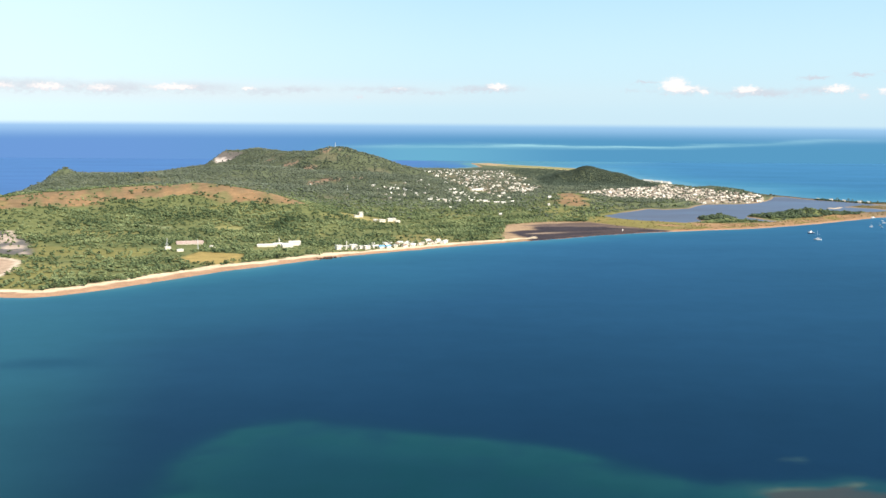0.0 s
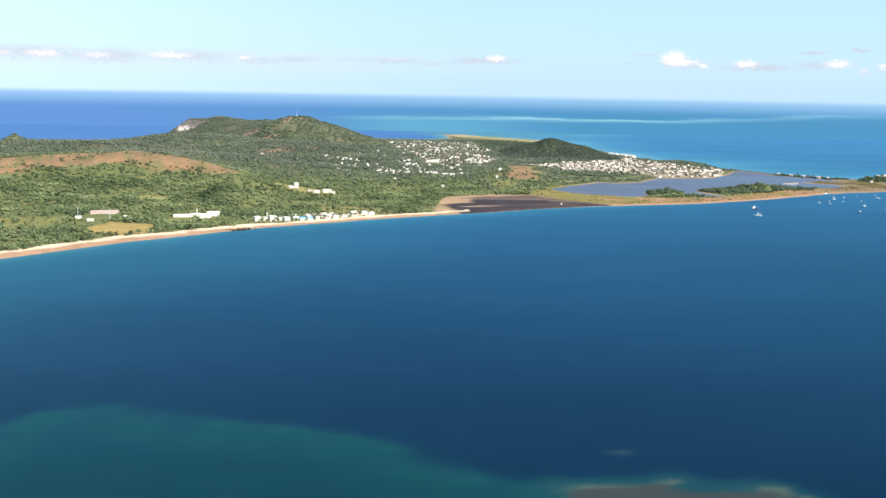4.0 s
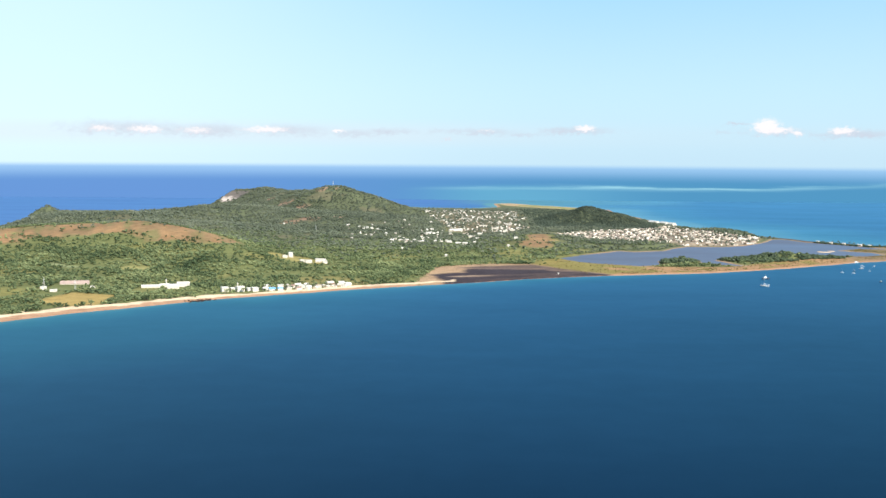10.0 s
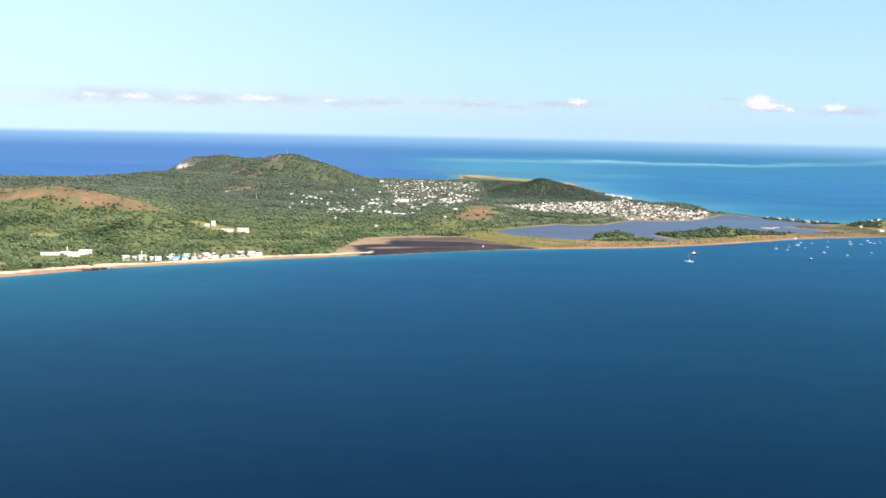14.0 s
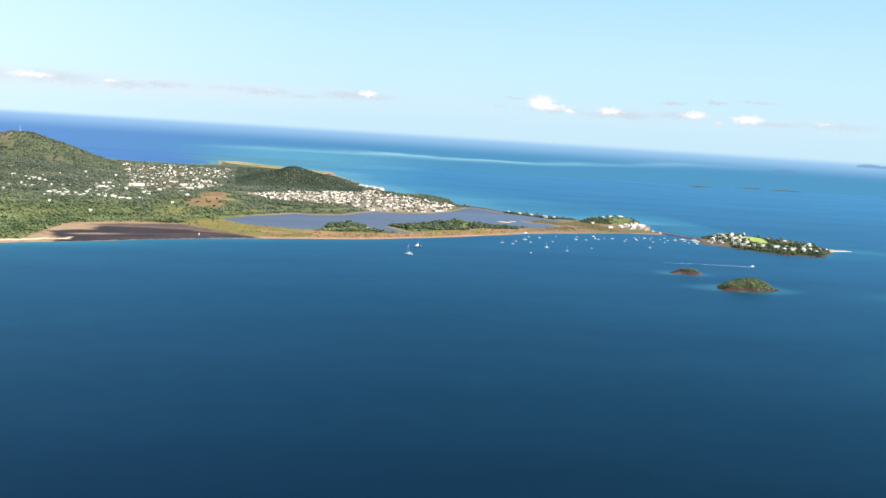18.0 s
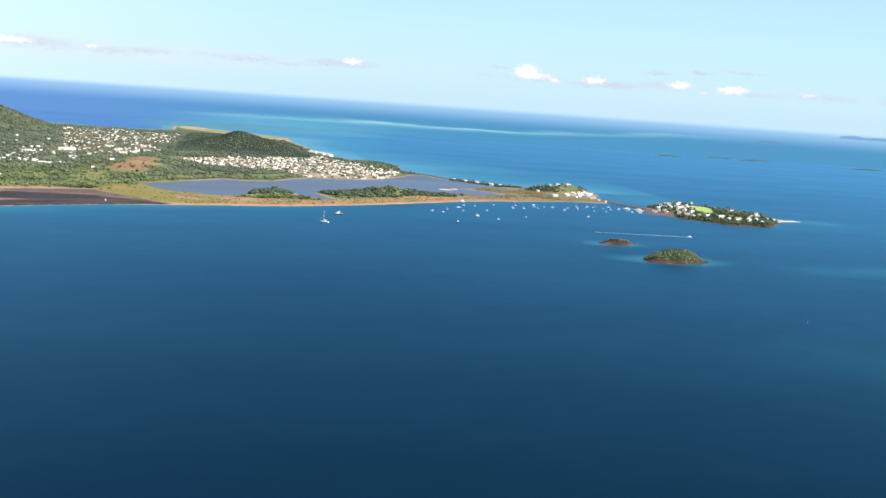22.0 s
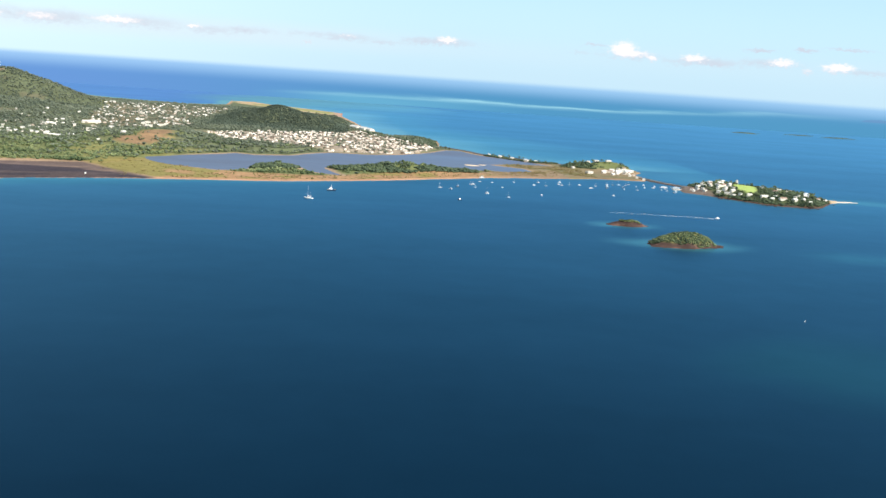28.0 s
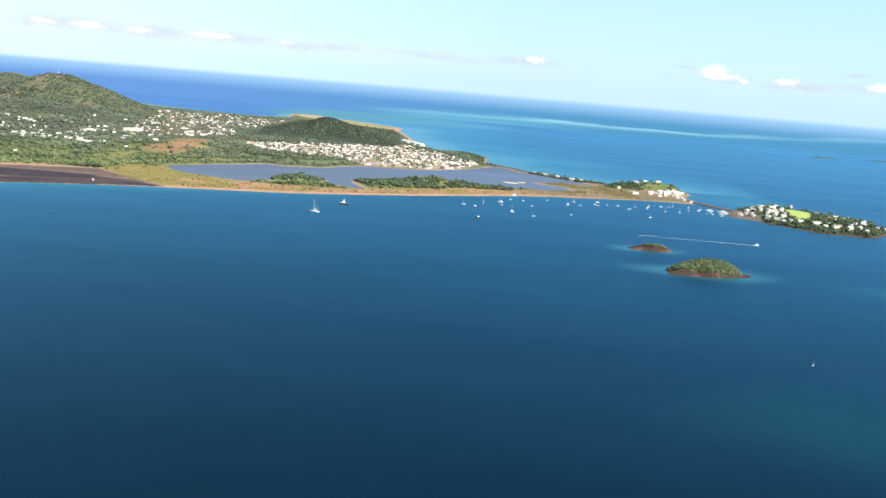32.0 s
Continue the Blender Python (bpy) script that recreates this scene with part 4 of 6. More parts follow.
def crowd(name, label, poly, count, gap, seed, mat=TOWN):
    """The many small houses between the others: walls and roof slabs, joined."""
    rng = np.random.RandomState(seed)
    cube = np.array([(x, y, z) for z in (0, 1) for x, y in ((-0.5, -0.5), (0.5, -0.5), (0.5, 0.5), (-0.5, 0.5))], float)
    side = np.array([(0, 1, 5, 4), (1, 2, 6, 5), (2, 3, 7, 6), (3, 0, 4, 7), (4, 5, 6, 7), (3, 2, 1, 0)])
    vs, fs = [], []
    for x, y in scatter(poly, count, gap, seed):
        z = float(ground_at(x, y))
        if z < 0.35 or any(abs(x - a) < r * 0.8 and abs(y - b) < r * 0.8 for a, b, r in taken):
            continue
        w, d, h, a = rng.uniform(3.5, 7.0), rng.uniform(3.5, 5.5), rng.choice((2.0, 2.3, 3.8)), rng.choice((0, 1.57)) + rng.uniform(-0.4, 0.4)
        turn = np.array(Matrix.Rotation(a, 3, "Z"))
        for size, foot in (((w, d, h + 1.2), -1.2), ((w + 0.6, d + 0.6, 0.3), h)):
            fs.append(side + 8 * len(vs))
            vs.append((cube * size + (0, 0, foot)) @ turn.T + (x, y, max(z, 0.3)))
        taken.append((x, y, 5.0))
    me = mesh_of(name, np.concatenate(vs), np.concatenate(fs))
    me.materials.append(mat)
    return tagged(new(name, me), label, "houses", kind="stuff")


crowd("port_houses", "crowded small pale houses of the harbour town", TOWN_PORT, 620, 4.6, 21)
crowd("hill_houses", "scattered small pale houses among the trees", TOWN_BACK, 300, 9.0, 22, PALE_TOWN)
crowd("slope_houses", "scattered small pale houses on the wooded slope", [(-430, 2080), (-210, 2050), (-215, 2420), (-330, 2650), (-470, 2400)], 60, 12.0, 23, PALE_TOWN)

# ---- woods ----
def clump_shape(seed, lumps, spread, size, flat):
    """A crown of jagged little clumps."""
    rng = np.random.RandomState(seed)
    octa = np.array([(1, 0, 0), (-1, 0, 0), (0, 1, 0), (0, -1, 0), (0, 0, 0.62), (0, 0, -0.5)], float)
    tri = np.array([(0, 2, 4), (2, 1, 4), (1, 3, 4), (3, 0, 4), (2, 0, 5), (1, 2, 5), (3, 1, 5), (0, 3, 5)])
    vs, fs = [], []
    for k in range(lumps):
        a = rng.rand() * 6.283
        r = spread * math.sqrt(rng.rand())
        mid = np.array([r * math.cos(a), r * math.sin(a), 0.55 + (rng.rand() - 0.35) * flat])
        turn = np.array(Matrix.Rotation(rng.rand() * 6.283, 3, "Z"))
        vs.append((octa * (size * (0.7 + 0.6 * rng.rand(3))) * (0.8 + 0.4 * rng.rand(6, 1))) @ turn.T + mid)
        fs.append(tri + 6 * k)
    return np.concatenate(vs), np.concatenate(fs)


def wood(name, label, places, mat, seed, lumps=3, size=4.0, rise=0.3):
    """Many crowns joined into one mesh, on the ground."""
    rng = np.random.RandomState(seed)
    shapes = [clump_shape(seed + k, lumps, 0.55, 0.62, 0.7) for k in range(6)]
    xs, ys = np.array(places).T
    zs = ground_at(xs, ys)
    vs, fs, at = [], [], 0
    which = rng.randint(0, 6, len(xs))
    for k, (v, f) in enumerate(shapes):
        pick = np.nonzero(which == k)[0]
        if not len(pick):
            continue
        turn, s = rng.rand(len(pick)) * 6.283, size * (0.65 + 0.7 * rng.rand(len(pick)))
        c, n = np.cos(turn), np.sin(turn)
        wv = np.stack([v[None, :, 0] * c[:, None] - v[None, :, 1] * n[:, None], v[None, :, 0] * n[:, None] + v[None, :, 1] * c[:, None], np.repeat(v[None, :, 2], len(pick), 0)], -1)
        wv *= s[:, None, None] * 0.62
        wv[..., 2] *= 0.60 + 0.45 * rng.rand(len(pick))[:, None]
        wv += np.stack([xs[pick], ys[pick], zs[pick] - rise], -1)[:, None, :]
        vs.append(wv.reshape(-1, 3))
        fs.append((f[None] + (at + np.arange(len(pick)) * len(v))[:, None, None]).reshape(-1, 3))
        at += len(pick) * len(v)
    me = mesh_of(name, np.concatenate(vs), np.concatenate(fs))
    me.materials.append(mat)
    return tagged(new(name, me), label, "woods", kind="stuff")


def clear_of_houses(x, y):
    ok = np.ones(len(x), bool)
    for hx, hy, r in taken:
        ok &= (np.abs(x - hx) > r * 0.75) | (y - hy > r * 0.7) | (y - hy < -r * 2.2)
    return ok


def plant(count, seed, rule, xlim, ylim):
    rng = np.random.RandomState(seed)
    x, y = rng.uniform(*xlim, count), rng.uniform(*ylim, count)
    ok = rng.rand(count) < rule(x, y)
    x, y = x[ok], y[ok]
    ok = clear_of_houses(x, y)
    return list(zip(x[ok], y[ok]))


def wooded(x, y):
    d = distance_in(ISLAND, x, y)
    rim = 19 + (10 + 13 * ease(-x - 450, 0, 250)) * (x < -180) * (y < 1500) + rolls(x, y, 25, 34) * 16 + rolls(x, y, 11, 35) * 7
    k = ease(d - rim, 0, 8) * (ground_at(x, y) > 1.0)
    for poly, thin in ((RED_BANK, 0.90), (BARE_KNOLL, 0.93), (TOWN_PORT, 0.74), (TOWN_BACK, 0.55), (FIELD, 1.0), (QUARRY, 1.0), (CRAG, 0.75), (AIRFIELD, 0.98), (MUD, 1.0), (MARSH, 0.97), (SPIT, 1.0), (MEADOW, 0.7), (CLEARING, 0.95), (PLAYING_FIELD, 1.0), (TERRACE_UPPER, 0.95), (TERRACE_LOWER, 0.95)):
        edge = distance_in(poly, x, y) + (rolls(x, y, 40, 31) * 26 if poly in (RED_BANK, BARE_KNOLL, MARSH) else 0)
        k = k * (1 - thin * ease(edge, -4, 4))
    k = k * (1 - 0.75 * ease(rolls(x, y, 230, 50) + 0.5 * rolls(x, y, 60, 40) + 0.05 * (y < 1750), 0.25, 0.65) * ease(2450 - y, 0, 300))
    k = k * (1 - 0.8 * ease(rolls(x, y, 90, 62), 0.36, 0.50) * (y > 2050) * (x < -380))
    thin = 0.22 + 0.4 * ease(y, 1900, 2400)
    k = k * (thin + (1 - thin) * ease(rolls(x, y, 75, 33) + 0.5 * rolls(x, y, 24, 36), -0.25, 0.25))
    k = k * (1 - 0.92 * ease(1 - np.hypot((x + 1025) / 60, (y - 3590) / 95), 0, 0.2))
    return k * (distance_in(LAGOON, x, y) < -14) * (x < 640)


# ---- buildings by the shore and in the clearings ----
def villa(kind, name, label, category, x, y, turn, w, d, h, **more):
    made = kind(name, label, category, w, d, h, **more)
    taken.append((x, y, max(w, d) * (0.5 if x > 980 else 0.8)))
    return settle(made, x, y, turn)


for x, y, w, h in ((-523, 1222, 10, 6.5), (-511, 1227, 9, 5.0), (-500, 1225, 11, 7.5), (-488, 1234, 8, 4.0), (-479, 1230, 9, 5.5)):
    villa(flat_house, "apartment_block", "cream apartment block with a flat roof by the beach", "apartment block", x, y, 28, w, 9, h,
          wall=WHITE, roof=WHITE_ROOF, group="apartment blocks by the beach", storeys=3)
for x, y, w, d, h, roof in ((-466, 1246, 9, 6, 3, WHITE_ROOF), (-455, 1240, 10, 7, 3, BLUE_ROOF), (-444, 1246, 8, 6, 3, BLUE_ROOF), (-447, 1262, 7, 5, 3, WHITE_ROOF), (-470, 1270, 8, 6, 3, WHITE_ROOF),
                            (-418, 1256, 9, 6, 3, RUST_ROOF), (-404, 1270, 8, 6, 3, WHITE_ROOF), (-391, 1280, 8, 6, 3, ROOFS), (-425, 1292, 10, 7, 3, WHITE_ROOF), (-412, 1296, 8, 6, 3, ROOFS),
                            (-378, 1318, 12, 8, 3.4, ROOFS), (-362, 1318, 13, 8, 3.6, WHITE_ROOF), (-349, 1312, 10, 7, 3.2, WHITE_ROOF), (-373, 1302, 8, 6, 3, RUST_ROOF), (-430, 1278, 7, 6, 3, RUST_ROOF)):
    tone = {WHITE_ROOF: "white", BLUE_ROOF: "blue", RUST_ROOF: "rusty", ROOFS: "weathered"}[roof]
    villa(gable_house, "beach_house", f"low cream house under a {tone} sheet roof near the beach", "house", x, y, 28 + (x * 7 % 40) - 20, w, d, h, wall=WHITE, roof=roof, group="houses behind the beach")
for x, y, w, d, h in ((-640, 1246, 34, 7, 3.4), (-606, 1244, 20, 12, 4.5), (-596, 1264, 22, 9, 6.5), (-622, 1256, 16, 8, 4.0)):
    villa(gable_house, "school_building", "long white building under a pale roof among trees", "public building", x, y, 16, w * 0.85, d * 0.85, h * 0.85, wall=WHITE, roof=WHITE_ROOF, group="white buildings in the trees")
for x, y, w, d, h in ((-786, 1200, 9, 7, 4.0), (-764, 1182, 10, 6, 3.0), (-722, 1228, 9, 5, 2.6)):
    villa(flat_house, "field_house", "small white house beside the yellow field", "house", x, y, 20, w, d, h, wall=WHITE, roof=WHITE_ROOF, group="houses by the field")
villa(gable_house, "farm_shed", "long shed under a faded red sheet roof beside the field", "shed", -764, 1266, 14, 42, 15, 1.2, wall=WALLS, roof=PINK_ROOF)
for x, y, w, d, h in ((-495, 1646, 8, 8, 9.0), (-503, 1630, 9, 7, 4.0), (-453, 1592, 12, 8, 4.5), (-437, 1606, 11, 8, 6.0), (-423, 1592, 9, 6, 4.0), (-430, 1625, 9, 6, 4.0), (-466, 1600, 8, 6, 3.5)):
    villa(flat_house, "hillside_villa", "white flat-roofed building in a hillside clearing", "house", x, y, 18, w, d, h, wall=WHITE, roof=WHITE_ROOF, group="buildings of the hillside clearing", storeys=2)
for x, y, w in ((-473, 2430, 10), (-422, 2400, 14), (-408, 2392, 9), (-335, 2100, 13), (-318, 2098, 9), (-298, 2096, 8), (-283, 2114, 9), (-263, 2091, 8), (-234, 2096, 7), (-220, 2079, 8), (-202, 2080, 14), (-180, 2030, 16), (-165, 2014, 14),
                (-143, 2026, 12), (-259, 2322, 13), (-244, 2310, 9), (-252, 2420, 10), (-203, 2316, 8), (-262, 2624, 9), (-392, 2372, 8), (-128, 2330, 14), (-51, 2050, 11), (-299, 1899, 6), (-203, 1752, 6), (-72, 1925, 6), (-645, 2440, 6)):
    villa(gable_house, "hillside_house", "white house under a pale roof on the wooded slope", "house", x, y, (x * 13 % 50) - 5, w * 0.8, 5.5, 2.8, wall=WHITE, roof=WHITE_ROOF, group="houses on the wooded slope")
villa(gable_house, "sports_hall", "long white hall with a low sheet roof", "hall", -190, 2420, 46, 46, 9, 3.5, wall=WHITE, roof=WHITE_ROOF)
for x, y, w in ((424, 2950, 44), (446, 2900, 34), (462, 2860, 26)):
    villa(gable_house, "warehouse", "long white warehouse on the shore behind the town", "warehouse", x, y, -66, w, 15, 5.0, wall=WHITE, roof=WHITE_ROOF, group="warehouses behind the town")
for x, y, w, d, h in ((-60, 2420, 12, 7, 5), (-40, 2470, 14, 7, 4.5), (-80, 2520, 11, 8, 5), (-20, 2540, 11, 7, 4.5), (-110, 2600, 14, 7, 4)):
    villa(flat_house, "town_hall", "large white building in the middle of the town", "public building", x, y, 12, w, d, h, wall=WHITE, roof=WHITE_ROOF, group="large white buildings of the town", storeys=2)


def free(x, y):
    return 0.0 if any(abs(x - a) < r + 3.5 and abs(y - b) < r + 3.5 for a, b, r in taken) else 1.0


quarter([(-478, 1236), (-400, 1258), (-335, 1302), (-345, 1335), (-440, 1296)], 20, 8.5, 31, [KINDS[0], KINDS[2], KINDS[4]], "small houses near the beach", free)


def lattice_mast(name, label, x, y, height, width):
    """A braced steel mast on four legs, with a dish platform near its top."""
    thing = empty(name, label, "radio mast")
    for sx in (-1, 1):
        for sy in (-1, 1):
            part("leg", rod(bmesh.new(), (sx * width, sy * width, -1), (sx * width * 0.2, sy * width * 0.2, height), 0.16, 0.10), STEEL, thing)
    for k in range(8):
        z, w = height * (k + 1) / 9, width * (1 - 0.8 * (k + 1) / 9)
        bm = bmesh.new()
        for a, b in (((-w, -w), (w, -w)), ((w, -w), (w, w)), ((w, w), (-w, w)), ((-w, w), (-w, -w))):
            rod(bm, (*a, z), (*b, z + height / 18), 0.07, 0.07, 4)
        part("brace", bm, STEEL, thing)
    bm = box(bmesh.new(), 0, 0, height * 0.86, width * 0.9, width * 0.9, 0.25)
    part("platform", bm, STEEL, thing)
    part("antenna", rod(bmesh.new(), (0, 0, height), (0, 0, height * 1.16), 0.10, 0.04), WHITE, thing)
    taken.append((x, y, 7.0))
    return settle(thing, x, y, 15)


lattice_mast("radio_mast", "pale steel radio mast on the wooded summit", -606, 3168, 17, 1.6)
lattice_mast("radio_mast", "steel radio mast on the wooded slope", -540, 2300, 16, 1.2)
lattice_mast("radio_mast", "pale radio mast beside a white house and field", -789, 1209, 17, 1.4)
lattice_mast("radio_mast", "thin radio mast at the edge of the field", -741, 1206, 16, 1.0)


def minaret(x, y, height):
    thing = empty("minaret", "slender white minaret with a gallery and a pointed cap", "tower")
    part("shaft", rod(bmesh.new(), (0, 0, -1), (0, 0, height * 0.8), 0.9, 0.8, 8), WHITE, thing)
    part("gallery", rod(bmesh.new(), (0, 0, height * 0.66), (0, 0, height * 0.71), 1.3, 1.3, 8), WHITE, thing)
    part("cap", rod(bmesh.new(), (0, 0, height * 0.8), (0, 0, height), 0.95, 0.05, 8), WHITE_ROOF, thing)
    taken.append((x, y, 5.0))
    return settle(thing, x, y, 0)


minaret(-620, 1256, 13)
minaret(-512, 1262, 9)

# ---- the neck of land, the causeway and the rock ----
for x, y, w, d, h in ((855, 1962, 15, 9, 3.6), (884, 2093, 9, 7, 4.6), (903, 2098, 11, 7, 4), (931, 2106, 14, 6, 3.6), (838, 2030, 7, 6, 3)):
    villa(flat_house, "knoll_house", "white house among trees on the knoll", "house", x, y, 22, w * 0.85, d, h, wall=WHITE, roof=WHITE_ROOF, group="houses on the knoll", storeys=2 if h > 4 else 1)
for x, y, w, d, h, turn in ((889, 1978, 9, 6, 3.4, 15), (900, 1952, 10, 6, 3, 40), (908, 2004, 13, 8, 4.4, -20), (926, 2006, 16, 8, 4.6, 25), (938, 1998, 10, 9, 5, 60), (950, 2022, 20, 8, 4.2, 30), (962, 2034, 9, 7, 3.6, -15), (920, 2034, 11, 6, 3.6, 8),
                            (938, 2050, 8, 6, 3.4, 50), (930, 1980, 8, 6, 3.0, -35), (914, 1968, 7, 5, 2.8, 12), (932, 1944, 13, 6, 3.2, 66), (937, 1915, 11, 6, 3.0, 74), (943, 1890, 12, 6, 2.8, 70),
                            (915, 2014, 12, 7, 3.4, 18), (934, 2018, 14, 8, 3.8, -12), (946, 2008, 12, 7, 3.4, 35), (955, 2042, 10, 7, 3.4, 20), (944, 2036, 12, 7, 3.6, -25), (928, 2026, 10, 6, 3.4, 40), (902, 2020, 9, 6, 3.0, 15), (895, 2002, 10, 6, 3.0, -18), (921, 1994, 11, 6, 3.2, 30), (940, 1984, 10, 6, 3.0, 62), (945, 1962, 9, 6, 3.0, 70), (952, 2056, 9, 6, 3.2, 10)):
    villa(gable_house if (x + y) % 3 else flat_house, "harbour_shed", "cream harbour shed with a pale sheet roof", "shed", x, y, turn, w * 0.85, d * 0.8, h * 0.75, wall=WHITE, roof=WHITE_ROOF if (x * 7 + y) % 5 else RUST_ROOF, group="sheds by the harbour")
for x, y, w in ((721, 2226, 8), (743, 2200, 7), (768, 2166, 10), (786, 2152, 7), (702, 2262, 6)):
    villa(gable_house, "roadside_house", "small white house on the narrow strip of land", "house", x, y, -45, w, 5.5, 3, wall=WHITE, roof=WHITE_ROOF, group="houses on the strip")


def ribbon(points, width, z0, z1):
    """A bank along a line: flat top, sloped sides."""
    bm, rows = bmesh.new(), []
    p = [Vector((*q, 0)) for q in points]
    for i, q in enumerate(p):
        d = (p[min(i + 1, len(p) - 1)] - p[max(i - 1, 0)]).normalized()
        n = Vector((-d.y, d.x, 0))
        rows.append([bm.verts.new(q + n * s * width + Vector((0, 0, z))) for s, z in ((-0.85, z0), (-0.5, z1), (0.5, z1), (0.85, z0))])
    for a, b in zip(rows, rows[1:]):
        for k in range(3):
            bm.faces.new((a[k], b[k], b[k + 1], a[k + 1]))
    bm.faces.new(rows[0])
    bm.faces.new(rows[-1][::-1])
    bmesh.ops.recalc_face_normals(bm, faces=bm.faces)
    return bm


CAUSEWAY = [(948, 1920), (955, 1885), (966, 1850), (982, 1818), (998, 1788), (1008, 1760)]
thing = empty("causeway", "dark stone causeway with a road to the rocky islet", "causeway", kind="structure")
part("embankment", ribbon(CAUSEWAY, 13, -1.5, 1.6), STONE, thing)
part("roadway", ribbon(CAUSEWAY, 5, 1.5, 1.72), ASPHALT, thing)
for side in (-1, 1):
    part("parapet", ribbon([(x + side * 3.6, y + side * 1.6) for x, y in CAUSEWAY], 0.6, 1.5, 2.3), CONCRETE, thing)
thing = empty("strip_road", "narrow road bank between the lagoon and the open sea", "causeway", kind="structure")
STRIP = [(612, 2440), (640, 2395), (664, 2350), (682, 2290), (705, 2264), (742, 2244), (775, 2195), (800, 2155), (840, 2100), (880, 2050)]
part("embankment", ribbon(STRIP[:8], 12, -1.5, 1.3), STONE, thing)
part("roadway", ribbon(STRIP[:8], 4, 1.2, 1.42), ASPHALT, thing)
thing = empty("quay", "pale concrete quay with a landing stage", "quay", kind="structure")
part("deck", ribbon([(972, 1752), (976, 1722), (990, 1690), (1006, 1668)], 10, -1.5, 1.4), CONCRETE, thing)
part("landing_stage", ribbon([(974, 1748), (962, 1744), (950, 1740)], 4, -1.0, 0.9), CONCRETE, thing)
for k in range(7):
    part("pile", rod(bmesh.new(), (972 - 3 * k, 1749.5 - 1.0 * k, -2), (972 - 3 * k, 1749.5 - 1.0 * k, 1.6), 0.3, 0.3), STEEL, thing)

for x, y, w, d, h, turn, tone in ((1005, 1766, 14, 7, 4, 35, 0), (1021, 1752, 11, 7, 5, 20, 0), (1034, 1728, 28, 9, 5, 40, 1), (1052, 1738, 12, 8, 4.5, 40, 1), (1012, 1682, 13, 9, 5, 55, 0), (1022, 1666, 16, 8, 4.5, -20, 0), (1034, 1676, 14, 7, 4.5, 30, 0),
                                  (1018, 1704, 12, 7, 4, 60, 1), (1046, 1770, 14, 8, 5, 30, 0), (1050, 1832, 16, 8, 5.5, 20, 0), (1082, 1832, 16, 8, 5.5, -10, 1), (1066, 1806, 10, 7, 5, 20, 0), (1120, 1790, 15, 7, 5, -50, 1), (1138, 1764, 15, 8, 5, -50, 0), (1152, 1740, 11, 7, 4.5, -40, 0),
                                  (1111, 1672, 18, 8, 4.5, -45, 1), (1049, 1640, 12, 7, 4, 10, 1), (1066, 1618, 17, 8, 4.5, 10, 0), (1074, 1604, 9, 7, 4, 15, 0), (1090, 1600, 20, 8, 5, 20, 0), (1109, 1596, 15, 8, 5, 30, 0), (1128, 1604, 11, 7, 4, 40, 0),
                                  (1150, 1648, 12, 8, 4.5, 35, 0), (1134, 1592, 8, 6, 4, 20, 0), (984, 1738, 16, 8, 4, 62, 0), (978, 1712, 12, 7, 3.5, 60, 0), (994, 1700, 10, 7, 3.5, 40, 0), (1026, 1690, 18, 8, 5, 48, 1), (1040, 1752, 18, 8, 5, 42, 0), (1024, 1716, 14, 8, 4.5, 45, 0), (1058, 1754, 11, 8, 5, 42, 0), (1036, 1790, 14, 8, 5, 30, 0), (1008, 1740, 10, 7, 4, 30, 0), (1178, 1656, 15, 7, 4, 40, 0), (1194, 1660, 12, 6, 3.5, 25, 0), (1126, 1696, 9, 7, 4, -20, 0), (1112, 1738, 9, 7, 4, -60, 0)):
    villa(gable_house if (x + y) % 3 else flat_house, "rock_building", "white building with a pale roof among trees on the rock" if not tone else "long cream barrack with a pale roof on the rock", "building", x, y, turn, w * 0.74, d * 0.66, h * 0.62,
          wall=WHITE, roof=WHITE_ROOF if (x * 3 + y) % 5 else RUST_ROOF, group="buildings on the rock")
for x, y in ((996, 1716), (1042, 1808), (1038, 1652), (1012, 1722), (1030, 1740), (1016, 1778), (1028, 1770), (1044, 1700), (1034, 1704), (1054, 1780), (1026, 1652), (1044, 1716), (990, 1726), (1002, 1754), (1076, 1822), (1060, 1822), (1116, 1610), (1084, 1616), (1140, 1728), (1168, 1678), (1104, 1812), (1134, 1682), (1150, 1706), (1164, 1690), (1132, 1632), (1030, 1812)):
    villa(flat_house, "rock_house", "small white flat-roofed house among trees on the rock", "house", x, y, 15 + (x * 5 % 40), 5.0 + x % 4, 4.5, 2.6, wall=WHITE, roof=WHITE_ROOF, group="small houses on the rock")
tank = empty("water_tank", "round white water tank with a low domed lid on the rock", "water tank")
part("shell", rod(bmesh.new(), (0, 0, -1), (0, 0, 5.0), 5.2, 5.2, 24), HULL, tank)
part("lid", rod(bmesh.new(), (0, 0, 5.0), (0, 0, 6.2), 5.4, 0.6, 24), HULL, tank)
settle(tank, 1162, 1666, 0)
taken.append((1162, 1666, 8))
tower = empty("signal_tower", "square white signal tower rising over the roofs", "tower")
part("shaft", block(0, 0, -1, 3.4, 3.4, 10), WHITE, tower)
part("cornice", block(0, 0, 8.7, 3.9, 3.9, 0.5), WHITE, tower)
part("lantern", rod(bmesh.new(), (0, 0, 9.2), (0, 0, 11.0), 1.2, 1.0, 8), WHITE_ROOF, tower)
settle(tower, 1094, 1808, 10)
taken.append((1094, 1808, 5))
